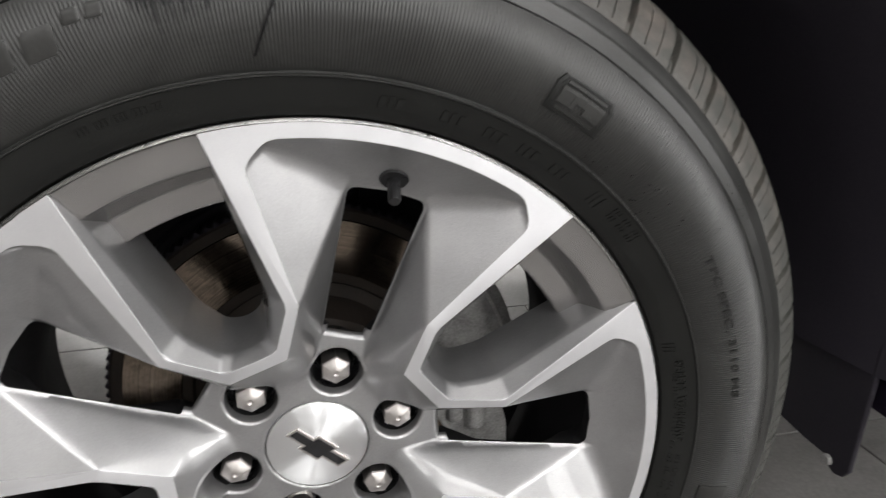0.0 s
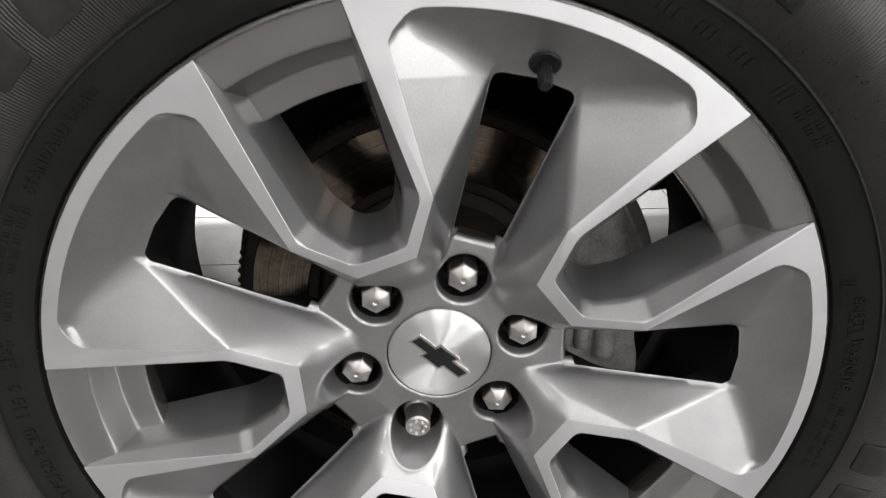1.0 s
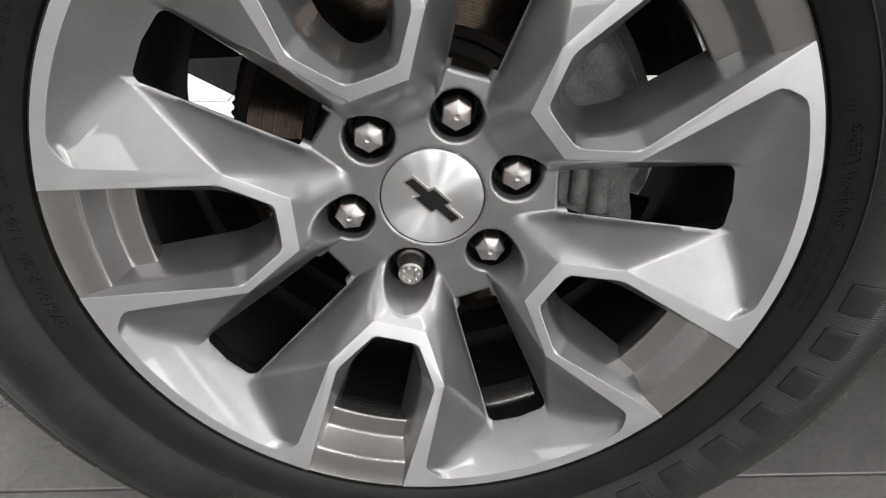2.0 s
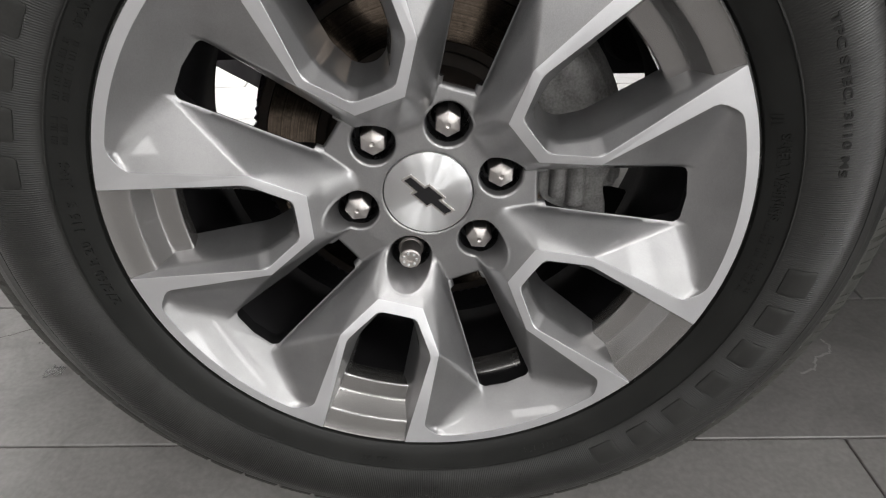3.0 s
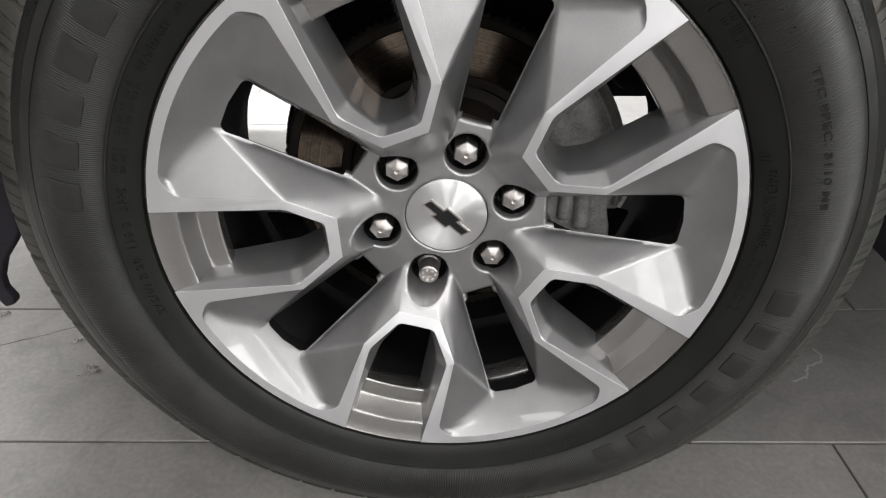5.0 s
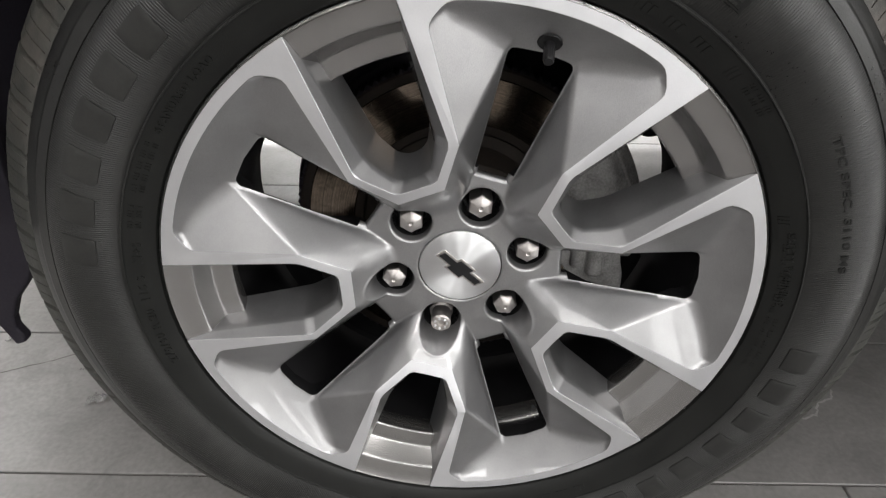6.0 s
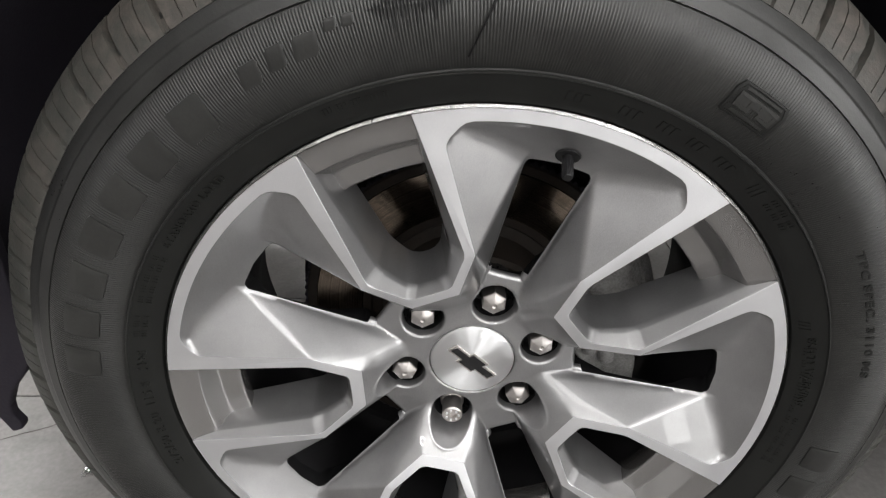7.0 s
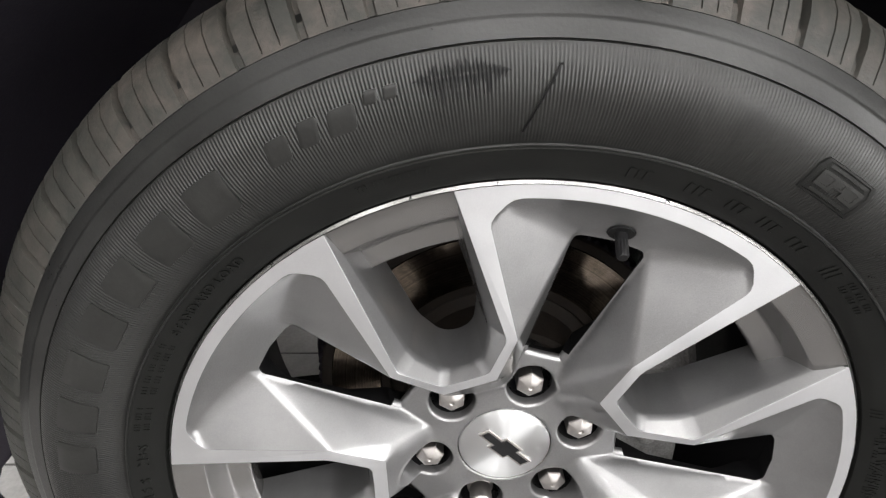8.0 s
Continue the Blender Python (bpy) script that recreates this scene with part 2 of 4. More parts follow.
def edge_bevel(ob, width, segments=3, angle=30.0):
    mod = ob.modifiers.new("bevel", "BEVEL")
    mod.width, mod.segments, mod.limit_method, mod.angle_limit = width, segments, "ANGLE", radians(angle)
    return ob


# ---- the room ----
ROOM = (-5.0, 5.0, -5.0, 8.0)
bm = bmesh.new()
box(bm, *ROOM, -0.06, -0.004)
floor = tagged(part("floor", bm, GROUT, smooth=None), "grey porcelain tiled showroom floor with dark grout joints", "floor", kind="structure")
for name, b in (("wall_north", (-5.1, 5.1, 8.0, 8.15, 0, CEILING)), 
                ("wall_west", (-5.15, -5.0, -5.0, 8.0, 0, CEILING))):
    bm = bmesh.new()
    box(bm, *b)
    tagged(part(name, bm, WALL, smooth=None), "plain grey painted showroom wall", "wall", kind="structure")
bm = bmesh.new()
for x0, x1, z0, z1 in ((-5.1, FRONT[0], 0, CEILING), (FRONT[0], FRONT[1], 0, FRONT[2]), (FRONT[0], FRONT[1], FRONT[3], CEILING), (FRONT[1], DOOR[0], 0, CEILING), (DOOR[1], 5.1, 0, CEILING), (DOOR[0], DOOR[1], DOOR[3], CEILING), (DOOR[0], DOOR[1], 0, DOOR[2])):
    box(bm, x0, x1, -5.15, -5.0, z0, z1)
tagged(part("wall_south", bm, WALL, smooth=None), "plain grey painted showroom wall with a glazed door and an added window", "wall", kind="structure")
bm = bmesh.new()
for y0, y1, z0, z1 in ((-5.0, SHOP[0], 0, CEILING), (SHOP[1], 8.0, 0, CEILING), (SHOP[0], SHOP[1], 0, SHOP[2]), (SHOP[0], SHOP[1], SHOP[3], CEILING)):
    box(bm, 5.0, 5.15, y0, y1, z0, z1)
tagged(part("wall_east", bm, WALL, smooth=None), "plain grey painted showroom wall with an added shop window", "wall", kind="structure")
shop = tagged(new("window_1"), "wide shop window, added unseen to let in fill light", "window", kind="structure")
for y0, y1, z0, z1 in ((SHOP[0], SHOP[0] + 0.05, SHOP[2], SHOP[3]), (SHOP[1] - 0.05, SHOP[1], SHOP[2], SHOP[3]), (SHOP[0] + 0.05, SHOP[1] - 0.05, SHOP[3] - 0.05, SHOP[3]), (SHOP[0] + 0.05, SHOP[1] - 0.05, SHOP[2], SHOP[2] + 0.05)):
    bm = bmesh.new()
    box(bm, 5.05, 5.12, y0, y1, z0, z1)
    part("frame", bm, BODY, shop, smooth=None)
bm = bmesh.new()
box(bm, 5.08, 5.09, SHOP[0] + 0.05, SHOP[1] - 0.05, SHOP[2] + 0.05, SHOP[3] - 0.05)
part("pane", bm, GLASS, shop, smooth=None)
for name, label, (x0, x1, z0, z1) in (("door_1", "narrow glazed door letting in daylight", DOOR), ("window_2", "wide shop window, added unseen to let in fill light", FRONT)):
    glazed = tagged(new(name), label, name.split("_")[0], kind="structure")
    for a, b, c, d in ((x0, x0 + 0.05, z0, z1), (x1 - 0.05, x1, z0, z1), (x0 + 0.05, x1 - 0.05, z1 - 0.05, z1), (x0 + 0.05, x1 - 0.05, z0, z0 + 0.05)):
        bm = bmesh.new()
        box(bm, a, b, -5.12, -5.05, c, d)
        part("frame", bm, BODY, glazed, smooth=None)
    bm = bmesh.new()
    box(bm, x0 + 0.05, x1 - 0.05, -5.09, -5.08, z0 + 0.05, z1 - 0.05)
    part("pane", bm, GLASS, glazed, smooth=None)
bm = bmesh.new()
box(bm, -5.15, 5.15, -5.15, 8.15, CEILING, CEILING + 0.1)
tagged(part("ceiling", bm, CEIL, smooth=None), "plain white showroom ceiling", "ceiling", kind="structure")
for px, py, lx, ly, watts in PANELS:
    fixture = thing("ceiling_light", "long white ceiling panel lamp, lit", "ceiling light", "ceiling lamps")
    fixture.location = (px, py, CEILING)
    bm = bmesh.new()
    box(bm, -lx / 2 - 0.02, lx / 2 + 0.02, -ly / 2 - 0.02, ly / 2 + 0.02, -0.04, 0.0)
    part("frame", bm, WALL, fixture, smooth=None)
    bm = bmesh.new()
    box(bm, -lx / 2, lx / 2, -ly / 2, ly / 2, -0.046, -0.041)
    part("diffuser", bm, DIFFUSER, fixture, smooth=None)

# ---- the wheel ----
CENTRE = Vector((0.0, 0.0, 0.395))
TWIST = 110.35          # the first spoke fork's middle, in degrees
LUG = 74.3              # the first lug nut, in degrees
wheel = thing("alloy_wheel", "silver-grey ten-spoke alloy wheel with machined faces", "wheel")
wheel.location = CENTRE

# rim: flange, ramp and barrel, the deep barrel coloured near-black as shade
profile = [(0.2790, 0.008), (0.2785, 0.0025), (0.2765, 0.0012), (0.2745, 0.0025), (0.2630, 0.0120), (0.2545, 0.0190), (0.2515, 0.0225), (0.2500, 0.0280),
           (0.2470, 0.0330), (0.2450, 0.0350), (0.2400, 0.0450), (0.2380, 0.0480), (0.2345, 0.0610), (0.2310, 0.0800), (0.2290, 0.1200), (0.2310, 0.1500), (0.2400, 0.1750),
           (0.2460, 0.2250), (0.2545, 0.2500), (0.2700, 0.2560), (0.2770, 0.2580), (0.2790, 0.2560), (0.2790, 0.2500), (0.2620, 0.2420), (0.2520, 0.1800), (0.2390, 0.1500), (0.2370, 0.1200),
           (0.2390, 0.0900), (0.2480, 0.0650), (0.2600, 0.0250)]
rim = part("rim", lathe(profile, 144, closed=True, mats=[0 if i < 11 else 1 for i in range(len(profile))]), [BARREL, BLACK_RECESS], wheel, "painted rim, its inner barrel near-black with shade in the colour", smooth=28)
# the stepped ramp that shows inside each fork
step = [(0.2755, 0.0014), (0.2745, 0.0022), (0.2650, 0.0055), (0.2562, 0.0085), (0.2548, 0.0091), (0.2538, 0.0102), (0.2532, 0.0118),
        (0.2440, 0.0280), (0.2433, 0.0292), (0.2422, 0.0301), (0.2408, 0.0306), (0.2268, 0.0332), (0.2256, 0.0337), (0.2248, 0.0346), (0.2245, 0.0360), (0.2245, 0.0480), (0.2312, 0.0620)]
for k in range(5):
    part("rim_step", lathe(step, 16, start=TWIST - 72 * k - 11.5, end=TWIST - 72 * k + 11.5), BARREL, rim, smooth=30)

# stick-on balance weight low on the inner barrel
bm = bmesh.new()
rows = []
for i in range(13):
    a = -84.5 + 19.4 * i / 12
    rows.append([bm.verts.new(polar(r, a, y)) for r, y in ((0.2368, 0.0556), (0.2328, 0.0562), (0.2318, 0.0574), (0.2288, 0.0778), (0.2292, 0.0790), (0.2330, 0.0796))])
for p, q in zip(rows, rows[1:]):
    for j in range(6):
        bm.faces.new((p[j], p[(j + 1) % 6], q[(j + 1) % 6], q[j]))
bm.faces.new(rows[0])
bm.faces.new(rows[-1][::-1])
bmesh.ops.recalc_face_normals(bm, faces=bm.faces)
part("balance_weight", bm, BARREL, wheel, "grey stick-on balance weight strip", smooth=50)

# spoke face: half a fork, mirrored and turned five times
P = {  # radius, degrees from the fork's middle, depth
    "E": (0.2762, 9.36, 0.0000), "Q": (0.2515, 13.7, 0.0005), "S": (0.2664, 17.2, 0.0008),
    "A": (0.1533, 18.9, 0.0046), "H": (0.1543, 15.95, 0.0024), "B": (0.1062, 11.9, 0.0190), "B0": (0.1039, 0.0, 0.0190),
    "G": (0.1170, 9.3, 0.0142), "G0": (0.1150, 0.0, 0.0142),
    "e": (0.2620, 9.20, 0.0110), "h": (0.1550, 11.6, 0.0175), "g": (0.1225, 7.4, 0.0240), "g0": (0.1200, 0.0, 0.0245),
    "e2": (0.2420, 7.20, 0.0480), "h2": (0.1570, 9.3, 0.0660), "g2": (0.1297, 5.8, 0.0680), "g20": (0.1275, 0.0, 0.0685),
    "W": (0.2300, 28.9, 0.0304), "W0": (0.2310, 36.0, 0.0300), "T": (0.0705, 20.5, 0.0555), "M": (0.1010, 25.6, 0.0590), "M0": (0.0990, 36.0, 0.0590),
}
ARC = [9.36, 13.0, 17.2] + [17.2 + 18.8 * i / 10 for i in range(1, 11)]
for i, d in enumerate(ARC):
    P["o%d" % i] = (0.2762, d, 0.0005 if i else 0.0)
    P["i%d" % i] = (0.2664, d, 0.0008)
P["o0"], P["i2"] = P["E"], P["S"]


def flat(name):
    r, d, y = P[name]
    return Vector((r * math.cos(radians(d)), r * math.sin(radians(d)), y))


def named(name, v):
    P[name] = (math.hypot(v.x, v.y), math.degrees(math.atan2(v.y, v.x)), v.z)


for corner, before, after, n in (("Q", "A", "S", "Q"), ("S", "Q", "i3", "S")):
    c = flat(corner)
    one, two = c + (flat(before) - c).normalized() * 0.0058, c + (flat(after) - c).normalized() * 0.0058
    named(n + "a", one)
    named(n + "m", one * 0.28 + c * 0.44 + two * 0.28)
    named(n + "b", two)
FACES = [  # machined faces first
    (("E", "o1", "o2", "Sm", "Sa", "Qb", "Qm", "Qa"), 1), (("o2", "o3", "i3", "Sb", "Sm"), 1), (("E", "Qa", "A", "H"), 1), (("H", "A", "B", "G"), 1), (("G", "B", "B0", "G0"), 1),
    *[(("o%d" % i, "o%d" % (i + 1), "i%d" % (i + 1), "i%d" % i), 1) for i in range(3, 12)],
    (("E", "H", "h", "e"), 0), (("H", "G", "g", "h"), 0), (("G", "G0", "g0", "g"), 0),
    (("e", "h", "h2", "e2"), 0), (("h", "g", "g2", "h2"), 0), (("g", "g0", "g20", "g2"), 0),
]
SOFT = {  # how far each crease is rounded, in centimetres
    ("H", "h"): 0.7, ("h", "g"): 0.4, ("e", "h"): 0.35, ("g", "g0"): 0.4, ("G", "g"): 0.6, ("g", "g2"): 0.9, ("h", "h2"): 0.6,
    ("H", "E"): 0.05, ("H", "G"): 0.05, ("G", "G0"): 0.05, ("Qa", "A"): 0.07, ("A", "B"): 0.05, ("B", "B0"): 0.05, ("Qb", "Sa"): 0.05, ("Qa", "Qm"): 0.05, ("Qm", "Qb"): 0.05, ("Sa", "Sm"): 0.05, ("Sm", "Sb"): 0.05}
bm = bmesh.new()
weight = bm.edges.layers.float.new("bevel_weight_edge")
made = {}
KNOWN = {}
for k in range(5):
    for side in (1, -1):
        for names, mat in FACES:
            vs = []
            for n in names:
                r, d, y = P[n]
                co = polar(r, TWIST - 72 * k + side * d, y)
                key = tuple(round(c * 20000) for c in co)
                if key not in made:
                    made[key] = bm.verts.new(co)
                vs.append(made[key])
                KNOWN[(k, side, n)] = made[key]
            try:
                f = bm.faces.new(vs if side > 0 else vs[::-1])
                f.material_index = mat
            except ValueError:
                pass

# hub, spoke roots and pockets: one sheet between the forks and the rim, cut by the windows, the cap and six lug holes
corners = []
for k in range(4, -1, -1):
    corners += [(KNOWN[(k, 1, n)], n) for n in ("B0", "B", "A", "Qa", "Qm", "Qb", "Sa", "Sm", "Sb", *("i%d" % i for i in range(3, 13)))]
    corners += [(KNOWN[((k - 1) % 5, -1, n)], n) for n in (*("i%d" % i for i in range(11, 2, -1)), "Sb", "Sm", "Sa", "Qb", "Qm", "Qa", "A", "B")]
outline, SPLIT = [], {}
for i, (v, n) in enumerate(corners):
    w, n2 = corners[(i + 1) % len(corners)]
    outline.append(v)
    pieces = max(1, round((w.co - v.co).length / 0.0035))
    edge = bm.edges.get((v, w)) or bm.edges.new((v, w))
    for j in range(pieces, 1, -1):
        edge, v = bmesh.utils.edge_split(edge, v, 1.0 / j)
        edge = bm.edges.get((v, w))
        SPLIT[v] = {n, n2}
        outline.append(v)
lugs = [polar(0.06985, LUG - 60 * i, 0.0) for i in range(6)]
HOLE, CAP_R = 0.0224, 0.0425


def slope(*names):
    """The plane through three named places: depth = a u + b v + c."""
    rows = [flat(n) for n in names]
    m = np.array([[p.x, p.y, 1.0] for p in rows])
    return np.linalg.solve(m, np.array([p.z for p in rows]))


def soft_max(a, b, k):
    h = np.maximum(k - np.abs(a - b), 0.0) / k
    return np.maximum(a, b) + h * h * k * 0.25


ROOT_SIDE, ROOT_LOW, ROOT_FLANK, ROOT_FACE = slope("A", "B", "T"), slope("A", "W", "T"), slope("T", "W", "M"), slope("Qa", "A", "W")
RISE = (flat("B").z - flat("T").z) / (flat("B").x - flat("T").x)


def hub_depth(x, z, crisp=1.0):
    """Flat round the cap, rising as a ramp to every fork, with steep flanks towards the windows."""
    x, z = np.asarray(x), np.asarray(z)
    r, a = np.hypot(x, z), np.degrees(np.arctan2(z, x))
    d = np.radians(np.abs((a - TWIST + 36) % 72 - 36))
    u, v = r * np.cos(d), r * np.sin(d)
    top = flat("T").z + RISE * (u - flat("T").x)
    side, low, flank, face = (p[0] * u + p[1] * v + p[2] for p in (ROOT_SIDE, ROOT_LOW, ROOT_FLANK, ROOT_FACE))
    y = soft_max(top, side, 0.010 * crisp + 1e-5)
    y = soft_max(y, low, 0.004 * crisp + 1e-5)
    y = soft_max(y, face, 0.0032 * crisp + 1e-5)
    y = soft_max(y, flank, 0.003 * crisp + 1e-5)
    # the hollow outer wall of the pocket
    t = (P["S"][0] - r) / 0.0362
    wall = flat("S").z + 0.0295 * t + np.where(t < 1, 0.008 * t * (1 - t), 0.0)
    y = -soft_max(-y, -wall, 0.0080 * crisp + 1e-5)
    level = 0.0555 + np.maximum(r - 0.070, 0.0) * 0.113
    return -soft_max(-y, -level, 0.0045)


points, edges = [Vector((v.co.x, v.co.z)) for v in outline], [(i, (i + 1) % len(outline)) for i in range(len(outline))]
outer_count = len(points)
rim_loop = np.array([(p.x, p.y) for p in points])


def add_loop(ring):
    base = len(points)
    for i, p in enumerate(ring):
        points.append(Vector(p))
        edges.append((base + i, base + (i + 1) % len(ring)))


add_loop([(CAP_R * math.cos(2 * math.pi * i / 64), CAP_R * math.sin(2 * math.pi * i / 64)) for i in range(64)])
TURNS = np.arange(48) * 2 * math.pi / 48
hole_radii = []
for p in lugs:  # each hole widens as it comes up through the ramp
    rad = np.full(48, HOLE)
    for _ in range(12):
        y = hub_depth(p.x + rad * np.cos(TURNS), p.z + rad * np.sin(TURNS))
        rad = HOLE + np.maximum(0.0575 - y, 0.0) * 0.19
    hole_radii.append(rad)
    add_loop([(p.x + q * math.cos(t), p.z + q * math.sin(t)) for q, t in zip(rad, TURNS)])
# the windows between the forks, their corners rounded
WINDOW = [("M0", 1, 0.0), ("M", 1, 0.004), ("W", 1, 0.008), ("W0", 1, 0.0), ("W", -1, 0.008), ("M", -1, 0.004)]
windows = []
for k in range(5):
    marks = [polar(P[n][0], (TWIST - 72 * k + P[n][1]) if side > 0 else (TWIST - 72 * (k - 1) - P[n][1]), 0.0) for n, side, _ in WINDOW]
    marks = [Vector((p.x, p.z)) for p in marks]
    path = []
    for i, p in enumerate(marks):
        a, b, size = marks[i - 1], marks[(i + 1) % len(marks)], WINDOW[i][2]
        if not size:
            path.append(p)
            continue
        one, two = p + (a - p).normalized() * size, p + (b - p).normalized() * size
        path += [one * (1 - t) ** 2 + p * 2 * t * (1 - t) + two * t * t for t in (0, 0.17, 0.33, 0.5, 0.67, 0.83, 1)]
    ring = []
    for i, p in enumerate(path):
        q = path[(i + 1) % len(path)]
        count = max(1, round((q - p).length / 0.0012))
        ring += [p.lerp(q, j / count) for j in range(count)]
    windows.append((len(points), len(ring)))
    add_loop([tuple(p) for p in ring])
holes = [np.array([tuple(p) for p in points[base:base + count]]) for base, count in windows]
# creases that the sheet follows
crease = []
for k in range(5):
    for side in (1, -1):
        for first, second in (("T", "W"), ("T", "M"), ("A", "T"), ("A", "W")):
            p, q = (polar(P[n][0], TWIST - 72 * k + side * P[n][1], 0.0) for n in (first, second))
            count = int((q - p).length / 0.0016)
            for i in range(0 if (first, second) == ("T", "W") else 1, count - 1):
                w = p.lerp(q, i / count)
                crease.append((w.x, w.z))
free = []
for pitch, near in ((0.0026, False), (0.0013, True)):
    grid = [(i * pitch + (j % 2) * pitch / 2, j * pitch * 0.87) for i in range(-int(0.27 / pitch), int(0.27 / pitch) + 1) for j in range(-int(0.31 / pitch), int(0.31 / pitch) + 1)]
    g = np.array(grid)
    r, a = np.hypot(g[:, 0], g[:, 1]), np.degrees(np.arctan2(g[:, 1], g[:, 0]))
    d = np.radians(np.abs((a - TWIST + 36) % 72 - 36))
    u, v = r * np.cos(d), r * np.sin(d)
    p, q = flat("T"), flat("W")
    t = np.clip(((u - p.x) * (q.x - p.x) + (v - p.y) * (q.y - p.y)) / ((q.x - p.x) ** 2 + (q.y - p.y) ** 2), 0, 1)
    off = np.hypot(u - p.x - t * (q.x - p.x), v - p.y - t * (q.y - p.y))
    p, q = flat("T"), flat("M")
    t = np.clip(((u - p.x) * (q.x - p.x) + (v - p.y) * (q.y - p.y)) / ((q.x - p.x) ** 2 + (q.y - p.y) ** 2), 0, 1)
    off = np.minimum(off, np.hypot(u - p.x - t * (q.x - p.x), v - p.y - t * (q.y - p.y)))
    p, q = flat("A"), flat("W")
    t = np.clip(((u - p.x) * (q.x - p.x) + (v - p.y) * (q.y - p.y)) / ((q.x - p.x) ** 2 + (q.y - p.y) ** 2), 0, 1)
    off = np.minimum(off, np.hypot(u - p.x - t * (q.x - p.x), v - p.y - t * (q.y - p.y)))
    keep = (off < 0.005) if near else (off >= 0.005)
    free.append(g[keep & (off > 0.0008) & (r > CAP_R + pitch * 0.7) & (r < 0.2664)])
free = np.concatenate(free)


def within(q, loop):
    hit = np.zeros(len(q), bool)
    for a, b in zip(loop, np.roll(loop, 1, axis=0)):
        if a[1] != b[1]:
            hit ^= ((a[1] > q[:, 1]) != (b[1] > q[:, 1])) & (q[:, 0] < (b[0] - a[0]) * (q[:, 1] - a[1]) / (b[1] - a[1]) + a[0])
    return hit


def inside(q):
    """On the sheet: within its edge and in no window."""
    hit = within(q, rim_loop)
    for loop in holes:
        hit &= ~within(q, loop)
    return hit


def gap(q, loop=rim_loop):
    """How far places lie from the sheet's outer edge, or from a window."""
    best = np.full(len(q), 1.0)
    for a, b in zip(np.roll(loop, 1, axis=0), loop):
        w = b - a
        t = np.clip(((q - a) @ w) / (w @ w), 0, 1)
        best = np.minimum(best, np.hypot(*(q - a - t[:, None] * w).T))
    return best


def clear_of_holes(q, grow):
    fine = np.ones(len(q), bool)
    for p, rad in zip(lugs, hole_radii):
        x, z = q[:, 0] - p.x, q[:, 1] - p.z
        fine &= np.hypot(x, z) > np.interp(np.arctan2(z, x), TURNS, rad, period=2 * math.pi) + grow
    return fine


crease = np.array(crease)
crease = crease[inside(crease) & (gap(crease) > 0.0007) & clear_of_holes(crease, 0.0008)]
free = free[inside(free) & (gap(free) > 0.0010) & clear_of_holes(free, 0.0010)]
for loop in holes:
    crease, free = crease[gap(crease, loop) > 0.0006], free[gap(free, loop) > 0.0008]
points += [Vector(p) for p in np.concatenate([crease, free])]
from mathutils.geometry import delaunay_2d_cdt  # noqa: E402
flat_v, _, flat_f, orig_v, *_ = delaunay_2d_cdt(points, edges, [], 0, 1e-6)
sheet = np.array([(p.x, p.y) for p in flat_v])
depth = hub_depth(sheet[:, 0], sheet[:, 1], np.clip(gap(sheet) / 0.012, 0.0, 1.0))
hub_vs = []
for co, source, y in zip(flat_v, orig_v, depth):
    if source and min(source) < outer_count:
        hub_vs.append(outline[min(source)])
    else:
        hub_vs.append(bm.verts.new((co.x, y, co.y)))
middle = np.array([sheet[list(tri)].mean(axis=0) for tri in flat_f])
good = inside(middle) & (np.hypot(*middle.T) > CAP_R * 0.997) & clear_of_holes(middle, -0.00015)
for tri, fine in zip(flat_f, good):
    if fine:
        try:
            bm.faces.new([hub_vs[i] for i in tri])
        except ValueError:
            pass
# rounded lips and walls of the windows, the walls blackened for their shade
came = {min(source): v for source, v in zip(orig_v, hub_vs) if source}
for (base, count), loop in zip(windows, holes):
    along = np.roll(loop, -1, axis=0) - np.roll(loop, 1, axis=0)
    inward = np.stack([-along[:, 1], along[:, 0]], axis=1) / np.hypot(*along.T)[:, None]
    if (inward * (loop.mean(axis=0) - loop)).sum() < 0:
        inward = -inward
    ring = [came[base + i] for i in range(count)]
    edge_y = [v.co.y for v in ring]
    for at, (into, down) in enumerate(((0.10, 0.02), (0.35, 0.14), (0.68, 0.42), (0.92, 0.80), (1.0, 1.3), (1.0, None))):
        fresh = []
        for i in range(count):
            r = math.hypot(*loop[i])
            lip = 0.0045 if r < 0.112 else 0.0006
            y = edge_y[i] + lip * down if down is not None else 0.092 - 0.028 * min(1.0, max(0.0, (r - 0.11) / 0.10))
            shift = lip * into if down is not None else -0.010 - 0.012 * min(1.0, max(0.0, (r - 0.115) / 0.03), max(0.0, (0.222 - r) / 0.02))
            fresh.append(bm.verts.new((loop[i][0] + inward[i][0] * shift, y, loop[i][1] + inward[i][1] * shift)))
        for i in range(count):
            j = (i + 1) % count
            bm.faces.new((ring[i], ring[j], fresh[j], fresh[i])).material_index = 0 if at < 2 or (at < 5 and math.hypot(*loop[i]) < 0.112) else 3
        ring = fresh
for v in list(bm.verts):
    if not v.link_faces:
        bm.verts.remove(v)
bmesh.ops.recalc_face_normals(bm, faces=bm.faces)
